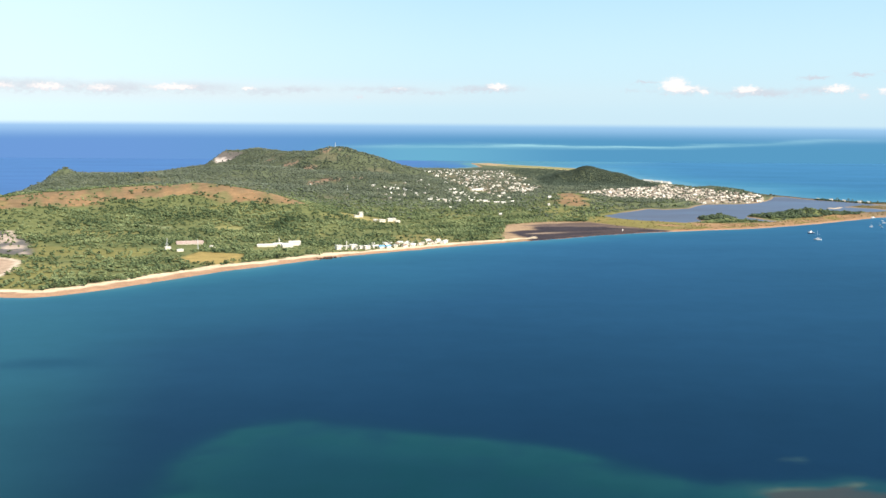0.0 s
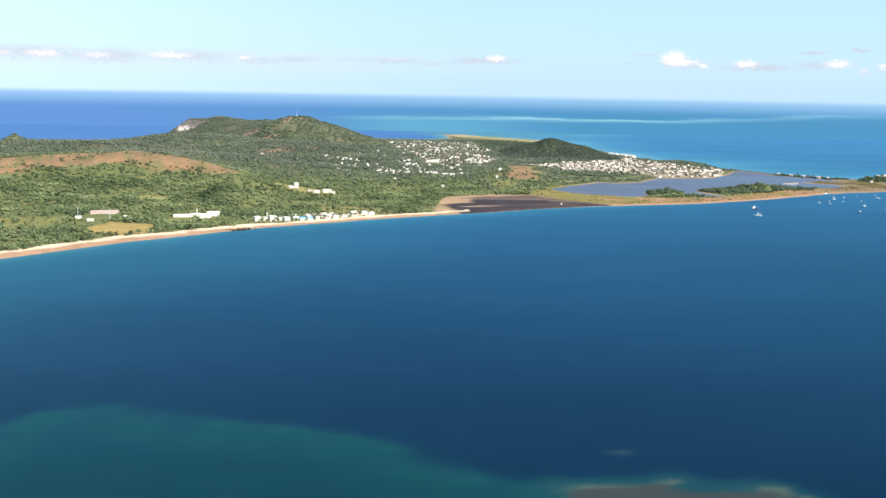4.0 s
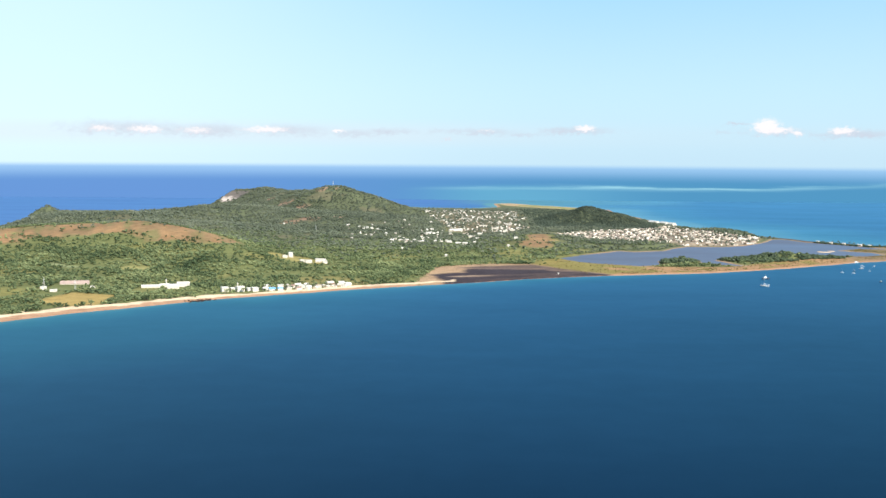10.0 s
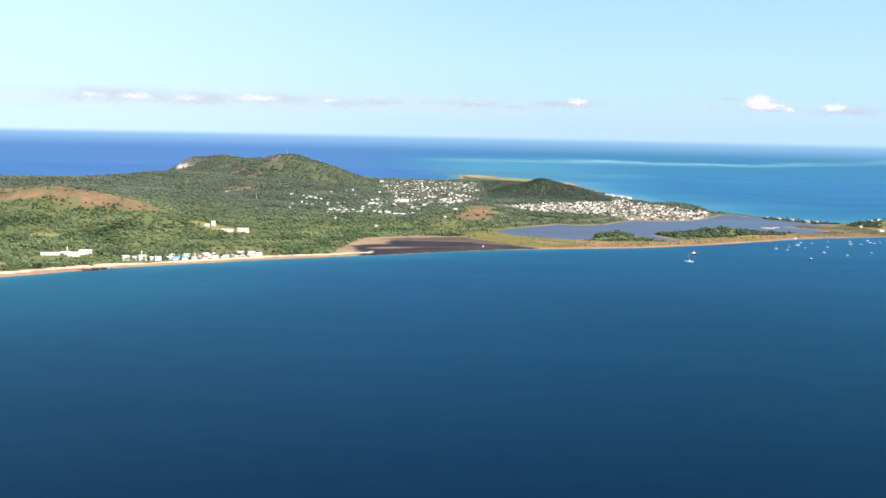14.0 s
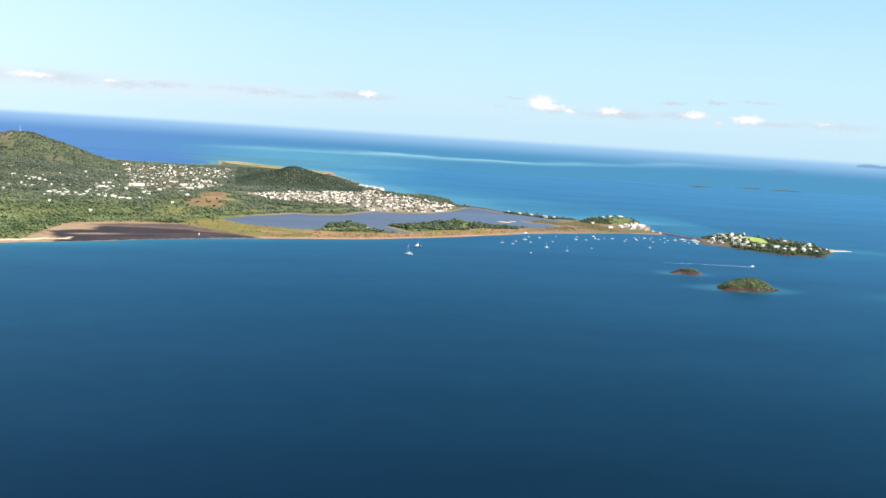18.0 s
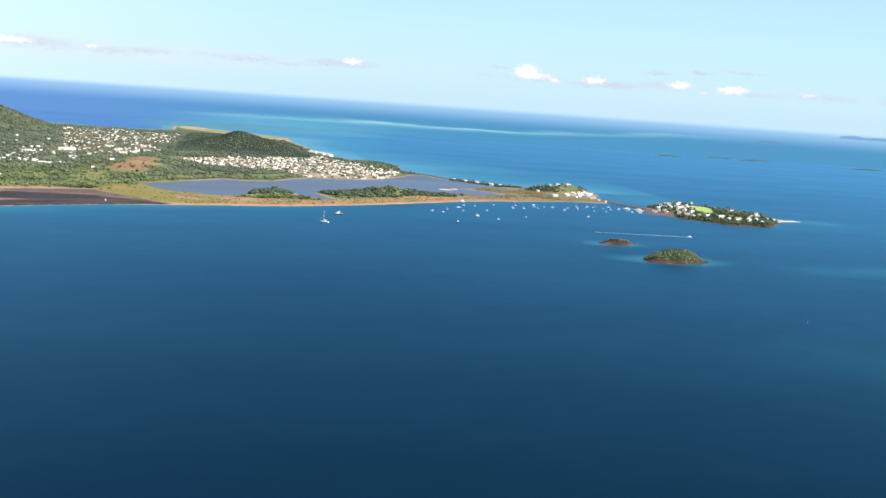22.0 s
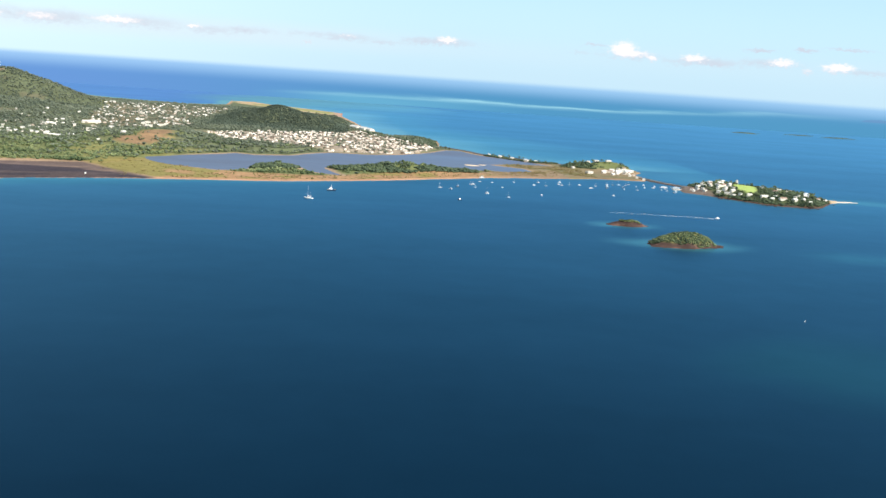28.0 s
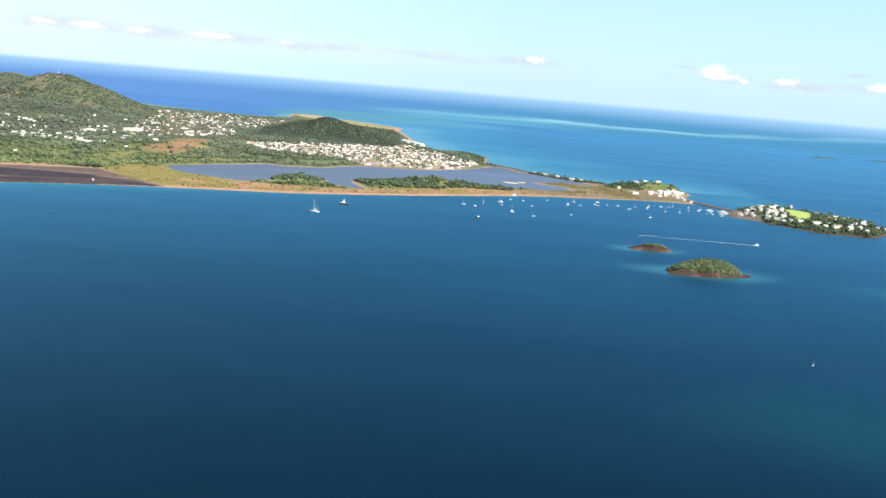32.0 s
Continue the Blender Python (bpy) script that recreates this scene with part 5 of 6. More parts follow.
# white jetty at the point of the rock
jetty = empty("jetty", "white concrete jetty at the tip of the rock", "jetty")
part("deck", ribbon([(1190, 1668), (1215, 1676), (1238, 1684), (1256, 1688)], 6, -1.5, 1.6), CONCRETE, jetty)
part("ramp", ribbon([(1256, 1688), (1268, 1689)], 4, -1.5, 0.7), CONCRETE, jetty)

# ---- little islets ----
def islet(name, label, x, y, rx, ry, height, seed, mat=None, lean=0.0):
    """A knoll on a broken foot of dark rock; without a material of its own it is grassed over above the rock."""
    wob = np.random.RandomState(seed).rand(4) * 6.283

    def top(px, py):
        px, py = np.asarray(px, float), np.asarray(py, float)
        a = np.arctan2((py - y) / ry, (px - x) / rx)
        edge = 1 + 0.10 * np.sin(2 * a + wob[0]) + 0.08 * np.sin(3 * a + wob[1]) + 0.05 * np.sin(7 * a + wob[2])
        r = np.hypot((px - x) / rx, (py - y) / ry) / edge
        dome = height * np.clip(1 - (r / 0.86) ** 2, 0, 1) ** 0.75 * (1 + 0.18 * np.sin(3 * a + wob[3]) * r + lean * r * np.cos(a))
        ledge = 1.0 - 2.6 * ease(r + rolls(px, py, 9, seed) * 0.16, 0.90, 1.22)
        return dome * (1 + 0.22 * rolls(px, py, 12, seed + 2) * (height > 1)) + ledge + rolls(px, py, 4.5, seed + 4) * 0.45 * (height > 1), r

    rings, spokes = 30, 96
    r, a = np.meshgrid(np.linspace(0.01, 1.4, rings), np.arange(spokes) * 6.2832 / spokes, indexing="ij")
    px, py = x + rx * r.ravel() * np.cos(a.ravel()), y + ry * r.ravel() * np.sin(a.ravel())
    z, _ = top(px, py)
    i, k = np.meshgrid(np.arange(rings - 1), np.arange(spokes), indexing="ij")
    n = (k + 1) % spokes
    faces = np.stack([i * spokes + k, (i + 1) * spokes + k, (i + 1) * spokes + n, i * spokes + n], -1).reshape(-1, 4)
    me = mesh_of(name, np.stack([px, py, z], -1), faces)
    if mat is None:
        skin = np.tile((0.055, 0.034, 0.028), (len(px), 1))
        skin = over(skin, (0.115, 0.066, 0.050), ease(rolls(px, py, 7, seed + 6), 0.0, 0.4) * (z < 2.5))
        skin = over(skin, (0.150, 0.140, 0.055), ease(z + rolls(px, py, 6, seed + 8) * 1.6, 4.4, 6.2))
        paint(me, "cover", skin)
    me.materials.append(mat or LAND)
    return tagged(new(name, me), label, "islet", kind="structure"), lambda qx, qy: np.where(top(qx, qy)[1] < 0.93, top(qx, qy)[0], -9.0)


_, small_top = islet("islet_small", "low islet of dark reddish rock with a few bushes", 729, 1262, 24, 15, 4.5, 5)
_, large_top = islet("islet_large", "steep green islet with a dark rocky foot", 752, 1121, 47, 26, 11.5, 6, lean=0.40)
for x, y, rx in ((626, 1996, 13), (650, 2018, 7)):
    islet("sand_bar", "low pale sand bar in the tidal lagoon", x, y, rx, rx * 0.8, 0.1, 50, SAND)
for k, (x, y, rx, ry, h) in enumerate(((2130, 4300, 62, 13, 3.0), (2440, 4420, 60, 12, 2.0), (2590, 4360, 85, 12, 2.5), (3010, 4100, 75, 16, 3.0))):
    islet("far_islet", "low dark islet far out in the lagoon", x, y, rx, ry, h, 30 + k, DARK_CANOPY)

# ---- rocks at the water's edge ----
def shore_rocks(places, seed):
    """Low dark boulders, joined, half sunk in the wet sand."""
    rng, vs, fs, at = np.random.RandomState(seed), [], [], 0
    for x, y, spread, count in places:
        for k in range(count):
            v, f = clump_shape(seed + k, 3, 0.6, 0.6, 0.2)
            px, py = x + rng.normal() * spread, y + rng.normal() * spread * 0.55
            vs.append(v * (1.0 + 1.6 * rng.rand()) * (1, 1, 0.6) + (px, py, max(float(ground_at(px, py)), -0.4) - 0.3))
            fs.append(f + at)
            at += len(v)
    me = mesh_of("shore_rocks", np.concatenate(vs), np.concatenate(fs))
    me.materials.append(ROCK)
    return tagged(new("shore_rocks", me), "low dark boulders at the water's edge", "rocks", kind="stuff")


shore_rocks([(-542, 1124, 6, 40), (-530, 1136, 7, 50), (1010, 1640, 7, 30), (1060, 1578, 9, 40), (1120, 1566, 9, 40), (1190, 1640, 8, 36)], 61)

# ---- planting ----
near_wood = plant(120000, 1, lambda x, y: wooded(x, y) * ease(2300 - y, 0, 700), (-1300, 640), (800, 2300))
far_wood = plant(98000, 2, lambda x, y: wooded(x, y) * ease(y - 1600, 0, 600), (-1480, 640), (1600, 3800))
wood("woodland", "dense green tropical trees on the coastal slopes", near_wood, CANOPY, 3, 3, 5.6)
wood("hill_woodland", "dense green trees over the far hills", [p for p in far_wood if not (40 < p[0] < 400 and p[1] > 2640)], HAZY_HILL_CANOPY, 9, 2, 7.0)
wood("knob_woodland", "dark dense forest over the round hill", [p for p in far_wood if 40 < p[0] < 400 and p[1] > 2640] + plant(26000, 14, wooded, (40, 400), (2640, 3100)), KNOB_CANOPY, 10, 2, 4.6)


def inside(poly, edge=0.0):
    return lambda x, y: (distance_in(poly, x, y) > edge) * 1.0


def on_rock(x, y):
    d = distance_in(ROCK_ISLE, x, y)
    return ease(d, 2.5, 5) * (0.5 + 0.55 * ease(20 - d, 0, 8)) * (distance_in(LAWN, x, y) < -2) * (x < 1205) * (x > 1002) * (1 - 0.6 * (x < 1062) * (d > 11))


mangrove = plant(6200, 4, lambda x, y: inside(ISLET_EAST, 3)(x, y) * (1 - 0.93 * ease(1.1 - np.hypot((x - 482) / 34, (y - 1796) / 40), 0, 0.3)), (335, 630), (1725, 1895)) + plant(1300, 5, inside(ISLET_WEST, 2), (215, 295), (1690, 1760))
wood("mangrove", "dark green mangrove thicket between lagoon and sea", mangrove, DARK_CANOPY, 12, 3, 7.0)
wood("rock_trees", "dark green trees over the rocky island", plant(8000, 6, on_rock, (980, 1240), (1560, 1870)), DARK_CANOPY, 15, 4, 5.0)
knoll_trees = plant(2600, 7, lambda x, y: ease(ground_at(x, y), 2.5, 4.0) * (0.05 + 0.8 * ease(892 - x - rolls(x, y, 30, 6) * 20, 0, 20)) * (rolls(x, y, 26, 7) > -0.25), (800, 990), (2030, 2160))
wood("knoll_trees", "green trees on the harbour knoll", knoll_trees, DARK_CANOPY, 18, 3, 5.0)
strip_trees = plant(2400, 8, lambda x, y: ease(distance_in(ISLAND, x, y), 3, 6) * (distance_in(LAGOON, x, y) < -3) * (rolls(x, y, 40, 8) > -0.15), (690, 830), (2130, 2260))
wood("strip_trees", "row of green trees along the narrow strip", strip_trees, DARK_CANOPY, 20, 3, 4.5)
flats = plant(3400, 10, lambda x, y: (distance_in(LAGOON, x, y) < -3) * (rolls(x, y, 45, 88) > -0.1) * (ground_at(x, y) > 0.3), (640, 850), (1880, 2120))
wood("salt_flat_bushes", "low olive bushes on the salt flats", flats, SCRUB, 22, 2, 2.4)
spit_scrub = plant(9000, 11, lambda x, y: (distance_in(SPIT, x, y) > 2) * (distance_in(ISLAND, x, y) > 16) * (distance_in(LAGOON, x, y) < -2) * (0.3 + 0.7 * ease(x, 60, 160)) * (0.15 + 0.6 * (rolls(x, y, 35, 91) > 0.0)), (-20, 790), (1480, 1960))
wood("spit_scrub", "dry orange and olive scrub along the sand spit", spit_scrub, SCRUB, 24, 2, 2.6)
east_wood = plant(2200, 13, lambda x, y: ease(distance_in(ISLAND, x, y), 4, 9) * ((x > 515) | (y > 2640)), (430, 640), (2420, 2790))
wood("point_trees", "dark green trees on the point behind the town", east_wood, DARK_CANOPY, 26, 3, 5.5)


def wood_on(name, label, x, y, rx, ry, top, count, seed, mat, size):
    """Bushes over an islet."""
    rng = np.random.RandomState(seed)
    a, r = rng.rand(count) * 6.283, np.sqrt(rng.rand(count)) * 0.96
    px, py = x + rx * r * np.cos(a), y + ry * r * np.sin(a)
    shapes = [clump_shape(seed + k, 4, 0.55, 0.6, 0.8) for k in range(5)]
    vs, fs, at, pz = [], [], 0, top(px, py)
    for i in range(count):
        if pz[i] < 0:
            continue
        v, f = shapes[i % 5]
        s = size * (0.6 + 0.7 * rng.rand())
        vs.append(v * s * 0.6 + (px[i], py[i], pz[i] + 0.3))
        fs.append(f + at)
        at += len(v)
    me = mesh_of(name, np.concatenate(vs), np.concatenate(fs))
    me.materials.append(mat)
    return tagged(new(name, me), label, "bushes", kind="stuff")


wood_on("islet_bushes", "green and dry bushes over the steep islet", 748, 1122, 43, 24, large_top, 1200, 41, DARK_CANOPY, 2.3)
wood_on("islet_scrub", "drier yellow-green bushes over the steep islet", 754, 1121, 40, 23, large_top, 1500, 42, CANOPY, 2.0)
wood_on("islet_bushes", "green bushes on the low rocky islet", 731, 1264, 15, 9, small_top, 200, 43, CANOPY, 2.0)


def tree(name, label, height, spread, seed, group):
    """A tapered trunk that forks into limbs, under a loose crown of small clumps."""
    thing = empty(name, label, "tree", group)
    rng = np.random.RandomState(seed)
    part("trunk", rod(bmesh.new(), (0, 0, -0.5), (rng.uniform(-0.2, 0.2), 0, height * 0.55), height * 0.045, height * 0.025), BARK, thing)
    for k in range(4):
        a = k * 1.57 + rng.rand()
        part("limb", rod(bmesh.new(), (0, 0, height * (0.38 + 0.04 * k)), (spread * 0.6 * math.cos(a), spread * 0.6 * math.sin(a), height * (0.68 + 0.06 * k)), height * 0.022, height * 0.008, 5), BARK, thing)
    v, f = clump_shape(seed, 26, 1.0, 0.32, 1.1)
    v = v * (spread, spread, height * 0.42) + (0, 0, height * 0.50)
    part("crown", mesh_of("crown", v, f), CANOPY, thing)
    return thing


first = []
rng = random.Random(5)
LINE = [(-838, 808), (-785, 858), (-730, 924), (-669, 1002), (-597, 1070), (-519, 1147), (-433, 1206), (-339, 1270), (-239, 1326)]
for k in range(120):
    u = rng.random() * (len(LINE) - 1)
    i = int(u)
    (ax, ay), (bx, by) = LINE[i], LINE[i + 1]
    d = math.hypot(bx - ax, by - ay)
    back_off = rng.uniform(42, 52)
    x, y = ax + (bx - ax) * (u - i) - (by - ay) / d * back_off, ay + (by - ay) * (u - i) + (bx - ax) / d * back_off
    if any(abs(x - a) < r * 0.7 and abs(y - b) < r * 0.7 for a, b, r in taken):
        continue
    if len(first) < 5:
        first.append(tree("tree", "leafy green tree at the top of the beach", 5.0 + 0.5 * len(first), 2.2 + 0.25 * len(first), 60 + len(first), "trees along the beach"))
        settle(first[-1], x, y, rng.uniform(0, 360))
    else:
        copy_to(first[k % 5], x, y, rng.uniform(0, 360), rng.uniform(0.7, 1.2))


def grove(places, label, group, seed, scale):
    """Single trees that stand out over the thicket."""
    rng, made = random.Random(seed), []
    for k, (x, y) in enumerate(places):
        if any(abs(x - a) < r * 0.6 and abs(y - b) < r * 0.6 for a, b, r in taken):
            continue
        if len(made) < 3:
            made.append(tree("tree", label, 5.5 + 0.8 * len(made), 2.6 + 0.3 * len(made), seed + len(made), group))
            settle(made[-1], x, y, rng.uniform(0, 360), scale)
        else:
            copy_to(made[k % 3], x, y, rng.uniform(0, 360), scale * rng.uniform(0.8, 1.25))


rock_rim = [(x, y) for x, y in scatter(ROCK_ISLE, 60, 6.0, 71) if 1006 < x < 1200 and distance_in(LAWN, np.array([x]), np.array([y]))[0] < -3]
grove(rock_rim, "dark leafy tree among the buildings on the rock", "trees on the rock", 80, 1.0)
grove([(838, 2062), (852, 2078), (868, 2070), (884, 2100), (902, 2112), (858, 2094), (912, 2090), (890, 2078), (872, 2112), (845, 2048), (948, 2062)], "leafy tree on the harbour knoll", "trees on the knoll", 90, 1.0)
grove([(712, 2256), (730, 2243), (742, 2236), (762, 2214), (768, 2202), (780, 2176), (794, 2158), (805, 2140)], "leafy tree on the narrow strip of land", "trees on the strip", 95, 0.9)
grove([(-452, 1258), (-436, 1262), (-470, 1256), (-408, 1290), (-396, 1296), (-384, 1304), (-340, 1330), (-330, 1345), (-360, 1340), (-420, 1310), (-480, 1260)], "leafy tree between the beach houses", "trees between the houses", 97, 0.9)
# ---- boats ----
def hull_mesh(length, beam, height, bow=0.35, rake=0.06):
    """A hull lofted from sections: fine bow, full middle, flat transom."""
    bm, rings = bmesh.new(), []
    for i in range(10):
        u = i / 9
        w = beam / 2 * (min(1.0, (1 - u) / bow) ** 0.6 if u > 1 - bow else 0.82 + 0.18 * math.sin(u / (1 - bow) * 1.57))
        w = max(w, 0.02)
        x = (u - 0.5) * length
        sheer = height * (1 + 0.25 * u * u)
        rings.append([bm.verts.new((x + (rake * length * (q[1] / height) * u), q[0], q[1])) for q in
                      ((-w, sheer), (-w * 0.92, height * 0.35), (-w * 0.45, -height * 0.25), (0, -height * 0.45), (w * 0.45, -height * 0.25), (w * 0.92, height * 0.35), (w, sheer))])
    for a, b in zip(rings, rings[1:]):
        for k in range(6):
            bm.faces.new((a[k], b[k], b[k + 1], a[k + 1]))
        bm.faces.new((a[6], b[6], b[0], a[0]))
    bm.faces.new(rings[0])
    bm.faces.new(rings[-1][::-1])
    bmesh.ops.recalc_face_normals(bm, faces=bm.faces)
    return bm


def sailboat(length, mat, label, sail=False):
    thing = empty("sailing_boat", label, "sailing boat", "boats at anchor")
    part("hull", hull_mesh(length, length * 0.30, length * 0.11), mat, thing)
    part("cabin", prism([(-length * 0.09, length * 0.11), (length * 0.09, length * 0.11), (length * 0.075, length * 0.19), (-length * 0.075, length * 0.19)], length * 0.36), DECK, thing)
    mast = part("mast", rod(bmesh.new(), (length * 0.08, 0, length * 0.1), (length * 0.08, 0, length * 1.25), length * 0.014, length * 0.008), SPAR, thing)
    part("boom", rod(bmesh.new(), (length * 0.08, 0, length * 0.26), (-length * 0.34, 0, length * 0.25), length * 0.012, length * 0.010), SPAR, mast)
    part("furled_sail", rod(bmesh.new(), (length * 0.06, 0, length * 0.285), (-length * 0.33, 0, length * 0.275), length * 0.030, length * 0.018), CLOTH, mast)
    bm = rod(bmesh.new(), (length * 0.50, 0, length * 0.14), (length * 0.085, 0, length * 1.2), 0.02, 0.02, 4)
    rod(bm, (-length * 0.48, 0, length * 0.12), (length * 0.075, 0, length * 1.2), 0.02, 0.02, 4)
    part("rigging", bm, SPAR, thing)
    if sail:
        bm = bmesh.new()
        pts = [bm.verts.new(p) for p in ((length * 0.06, 0.03, length * 0.32), (-length * 0.32, 0.25, length * 0.32), (-length * 0.05, 0.22, length * 0.8), (length * 0.06, 0.03, length * 1.18))]
        bm.faces.new(pts)
        bmesh.ops.solidify(bm, geom=bm.faces[:], thickness=0.04)
        part("sail", bm, CLOTH, thing)
    return thing


def motorboat(length, label, mat=HULL):
    thing = empty("motor_boat", label, "motor boat", "boats at anchor")
    part("hull", hull_mesh(length, length * 0.36, length * 0.13), mat, thing)
    cabin = part("cabin", prism([(-length * 0.13, length * 0.12), (length * 0.13, length * 0.12), (length * 0.11, length * 0.30), (-length * 0.11, length * 0.30)], length * 0.34), HULL, thing)
    part("windscreen", block(length * 0.175, 0, length * 0.19, length * 0.02, length * 0.20, length * 0.08), GLASS, cabin)
    part("canopy", block(-length * 0.02, 0, length * 0.31, length * 0.40, length * 0.28, length * 0.03), HULL, thing)
    return thing


def catamaran(length, label):
    thing = empty("catamaran", label, "catamaran", "boats at anchor")
    for s in (-1, 1):
        hull = part("hull", hull_mesh(length, length * 0.14, length * 0.12), HULL, thing)
        hull.location.y = s * length * 0.22
    part("bridge_deck", block(-length * 0.05, 0, length * 0.09, length * 0.62, length * 0.44, length * 0.06), HULL, thing)
    cabin = part("cabin", prism([(-length * 0.20, length * 0.15), (length * 0.20, length * 0.15), (length * 0.16, length * 0.30), (-length * 0.16, length * 0.30)], length * 0.40), HULL, thing)
    part("window", block(-length * 0.05, 0, length * 0.205, length * 0.41, length * 0.37, length * 0.04), GLASS, cabin)
    part("mast", rod(bmesh.new(), (0, 0, length * 0.3), (0, 0, length * 1.25), length * 0.014, length * 0.008), SPAR, thing)
    part("boom", rod(bmesh.new(), (0, 0, length * 0.40), (-length * 0.40, 0, length * 0.38), length * 0.028, length * 0.018), CLOTH, thing)
    return thing


def ship(length):
    thing = empty("workboat", "dark-hulled workboat with a white wheelhouse and mast", "workboat", "boats at anchor")
    part("hull", hull_mesh(length, length * 0.28, length * 0.14), DARK_HULL, thing)
    part("rubbing_strake", block(0, 0, length * 0.125, length * 0.94, length * 0.24, length * 0.02), WHITE, thing)
    part("wheelhouse", block(-length * 0.08, 0, length * 0.14, length * 0.34, length * 0.20, length * 0.16), HULL, thing)
    bridge = part("bridge", block(-length * 0.02, 0, length * 0.30, length * 0.16, length * 0.16, length * 0.11), HULL, thing)
    part("window", block(-length * 0.02, 0, length * 0.345, length * 0.165, length * 0.165, length * 0.035), GLASS, bridge)
    part("funnel", rod(bmesh.new(), (-length * 0.2, 0, length * 0.3), (-length * 0.22, 0, length * 0.42), length * 0.035, length * 0.03, 8), DARK_HULL, thing)
    part("mast", rod(bmesh.new(), (0, 0, length * 0.4), (0, 0, length * 0.72), length * 0.012, length * 0.006), SPAR, thing)
    return thing


def ferry(length, label):
    """A double-ended car ferry: low hull, open car deck with side walls, a bridge over it and a ramp at each end."""
    thing = empty("ferry", label, "ferry", "ferries at the landing")
    part("hull", hull_mesh(length, length * 0.30, length * 0.07, 0.2, 0.02), HULL, thing)
    for side in (-1, 1):
        part("side_wall", block(0, side * length * 0.125, length * 0.07, length * 0.66, length * 0.03, length * 0.09), HULL, thing)
    part("car_deck", block(0, 0, length * 0.065, length * 0.8, length * 0.22, length * 0.012), DECK, thing)
    part("upper_deck", block(0, 0, length * 0.16, length * 0.34, length * 0.28, length * 0.02), HULL, thing)
    bridge = part("bridge", block(0, 0, length * 0.18, length * 0.16, length * 0.16, length * 0.07), HULL, thing)
    part("window", block(0, 0, length * 0.205, length * 0.165, length * 0.165, length * 0.025), GLASS, bridge)
    for end in (-1, 1):
        part("ramp", prism([(end * length * 0.46, length * 0.05), (end * length * 0.58, length * 0.12), (end * length * 0.58, length * 0.13), (end * length * 0.46, length * 0.065)], length * 0.2, "y"), STEEL, thing)
    part("mast", rod(bmesh.new(), (0, 0, length * 0.25), (0, 0, length * 0.36), length * 0.01, length * 0.006), SPAR, thing)
    return thing


def moor(thing, x, y, turn, scale=1.0):
    thing.matrix_basis = Matrix.Translation((x, y, 0.05)) @ Matrix.Rotation(radians(turn), 4, "Z") @ Matrix.Diagonal((scale, scale, scale, 1))
    return thing


def moor_copy(thing, x, y, turn, scale):
    made = copy_thing(thing, Matrix.Translation((x, y, 0.05)) @ Matrix.Rotation(radians(turn), 4, "Z"))
    made.scale = (scale, scale, scale)
    return made


moor(sailboat(13.0, HULL, "large white sailing yacht with a bare mast at anchor"), 317, 1363, 150, 1.0)
moor(ship(13.0), 348, 1466, 12)
moor(catamaran(8.0, "broad white catamaran lying at anchor"), 586, 1534, 100)
moor(motorboat(7.0, "dark-hulled motor boat with a white cabin", DARK_HULL), 531, 1435, 200)
moor(motorboat(9.0, "white ferry launch close to the sand spit"), 612, 1766, 170)
yacht = moor(sailboat(6.5, HULL, "white sailing yacht with a bare mast at anchor"), 518, 1579, 150)
blue_yacht = moor(sailboat(6.0, DARK_HULL, "dark blue sailing yacht with a bare mast"), 549, 1605, 165)
launch = moor(motorboat(5.5, "small white motor boat at anchor"), 534, 1567, 130)
cat_boat = moor(catamaran(6.5, "white catamaran with a furled sail at anchor"), 580, 1652, 140)
moor(ferry(17.0, "white car ferry lying at the landing stage"), 962, 1758, 150)
moor(ferry(14.0, "small white car ferry waiting off the causeway"), 943, 1770, 158)
rng = random.Random(8)
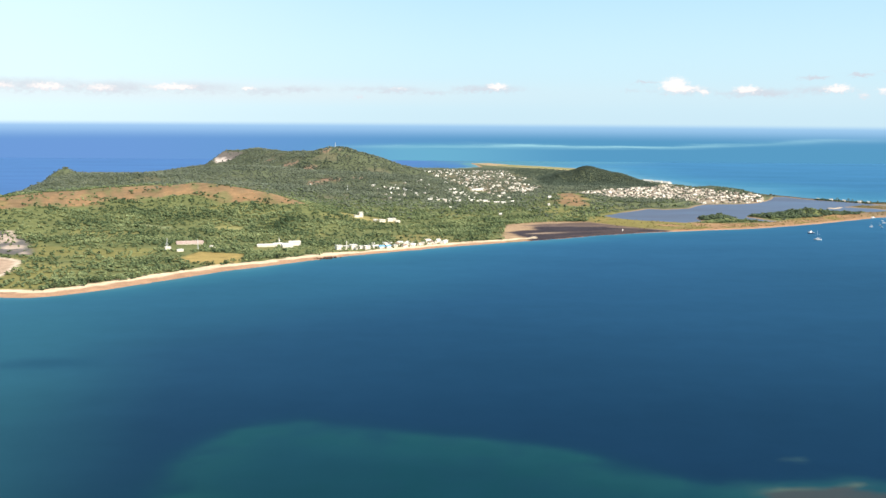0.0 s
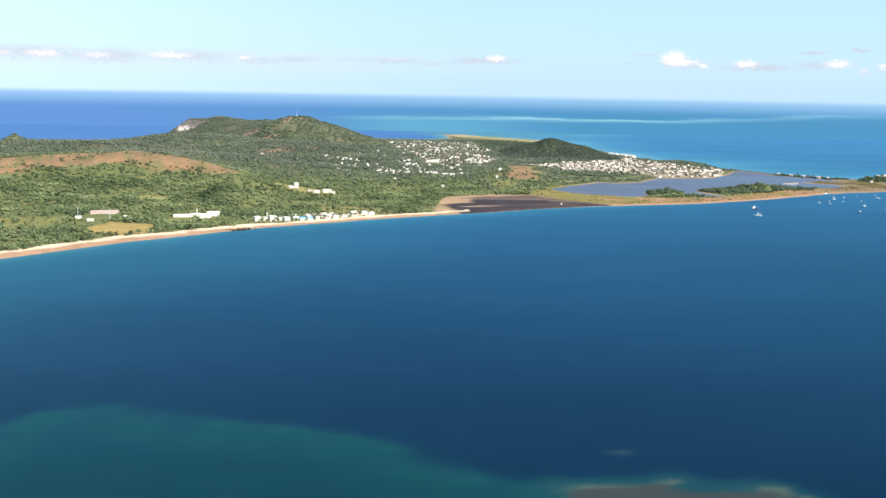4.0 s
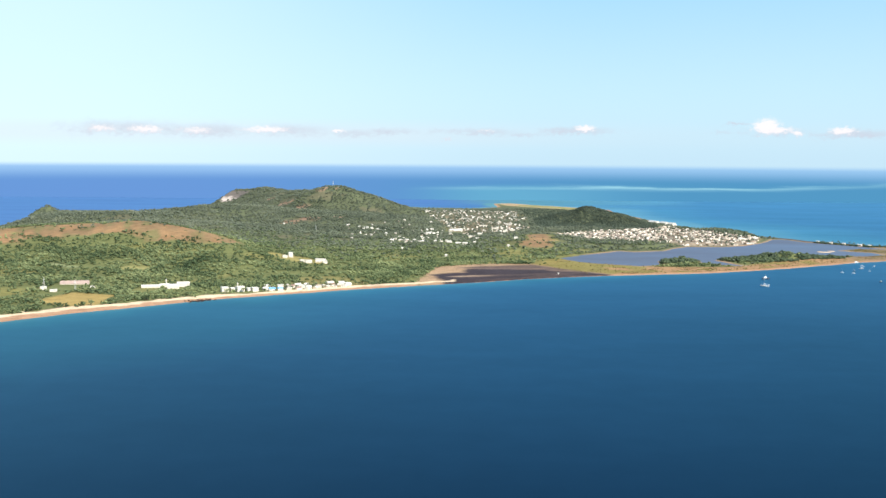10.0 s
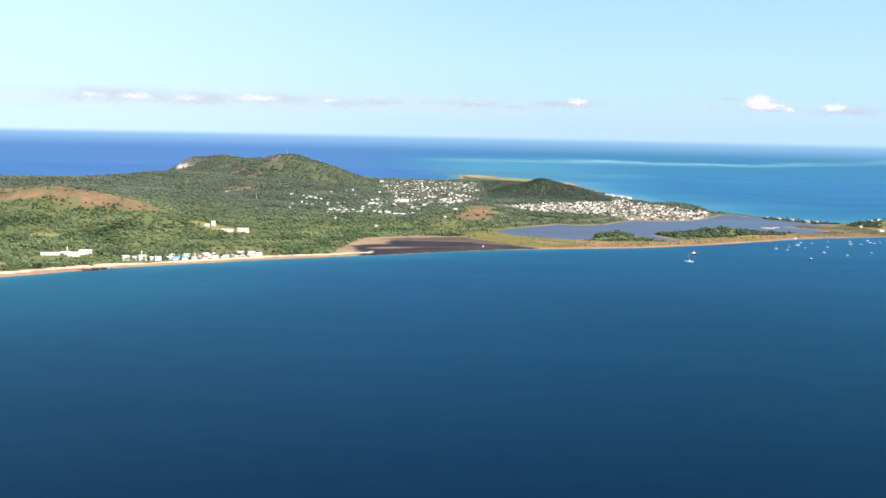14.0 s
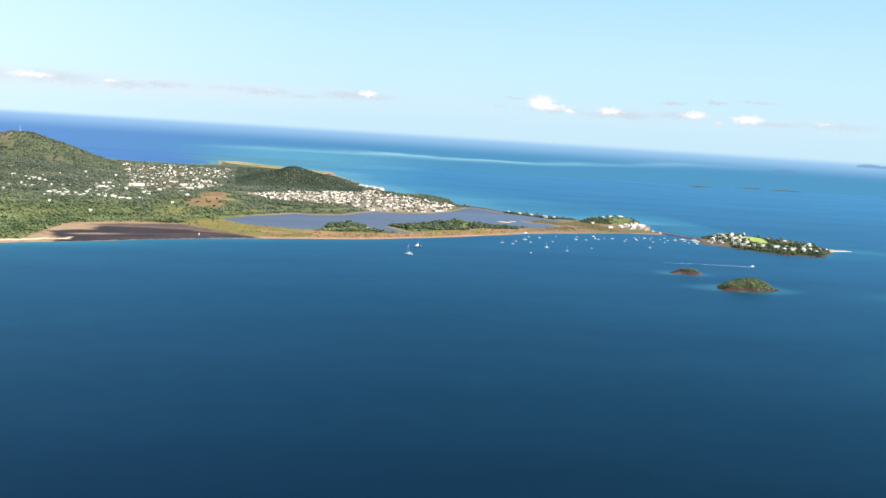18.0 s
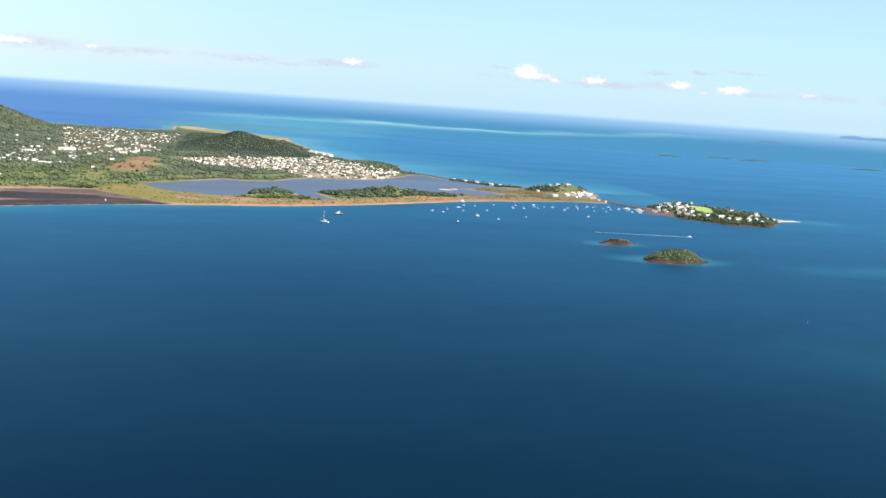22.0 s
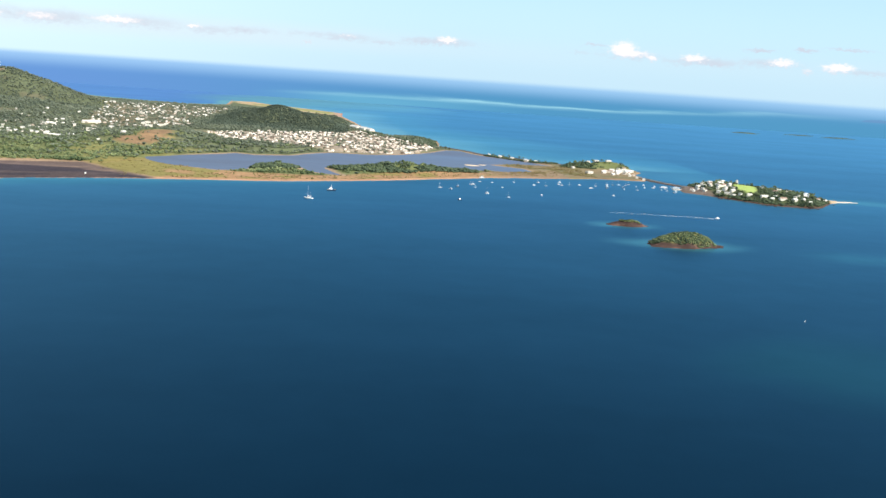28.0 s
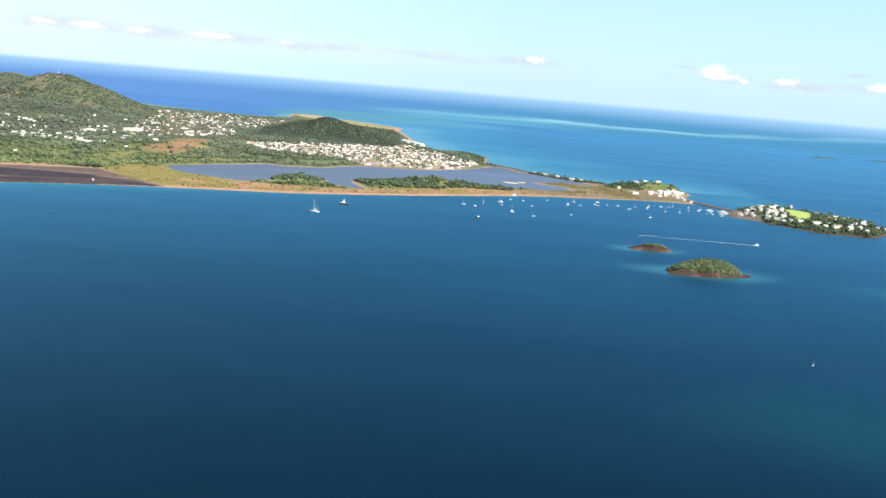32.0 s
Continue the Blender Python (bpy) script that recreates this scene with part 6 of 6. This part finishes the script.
for x, y in ((576, 1648), (578, 1607), (599, 1697), (619, 1693), (625, 1627), (662, 1727), (613, 1497), (690, 1687), (692, 1700), (707, 1738), (711, 1692), (740, 1725), (751, 1764), (743, 1712), (761, 1729),
             (779, 1732), (787, 1689), (792, 1698), (808, 1733), (822, 1710), (803, 1598), (847, 1763), (860, 1771), (851, 1703), (873, 1770), (874, 1701), (675, 1550), (830, 1740), (838, 1768), (858, 1735), (890, 1762), (900, 1745),
             (912, 1790), (918, 1752), (926, 1730), (932, 1716), (938, 1748), (928, 1775), (884, 1790), (943, 1702), (935, 1690), (948, 1716)):
    kind = rng.choice((yacht, yacht, blue_yacht, launch, cat_boat, launch))
    moor_copy(kind, x, y, 150 + rng.uniform(-35, 35), rng.uniform(0.6, 1.0))
moor_copy(yacht, 728, 750, 60, 0.4)

# a white motor boat under way, with its wake
runner = tagged(moor(motorboat(7.0, "white motor boat running fast ahead of its wake"), 893, 1375, 5), group="boats under way")


def wake(points, widths, z=0.06):
    bm, rows = bmesh.new(), []
    rng = random.Random(3)
    for (x, y), w in zip(points, widths):
        rows.append([bm.verts.new((x, y + s * w * rng.uniform(0.8, 1.2), z + (0.12 if s == 0 else 0))) for s in (-1, 0, 1)])
    for a, b in zip(rows, rows[1:]):
        for k in range(2):
            bm.faces.new((a[k], b[k], b[k + 1], a[k + 1]))
    return bm


N = 30
foam = part("wake", wake([(889 - 150 * (i / N), 1375 + 10 * math.sin(i / N * 1.4)) for i in range(N + 1)], [1.25 * (1 - i / N) ** 5.0 + 0.07 * (1 - i / N) + 0.012 for i in range(N + 1)]), FOAM)
tagged(foam, "thin white foam trail on the blue water", "wake", kind="stuff")

# a white hide on the tidal flat
hide = empty("hide", "small white hut on the dark tidal mud", "hut")
part("wall", block(0, 0, -0.6, 3.0, 3.0, 4.2), WHITE, hide)
part("roof", prism([(-2.0, 3.6), (2.0, 3.6), (0, 5.2)], 4.0), WHITE_ROOF, hide)
settle(hide, -2, 1497, 10, 0.55)
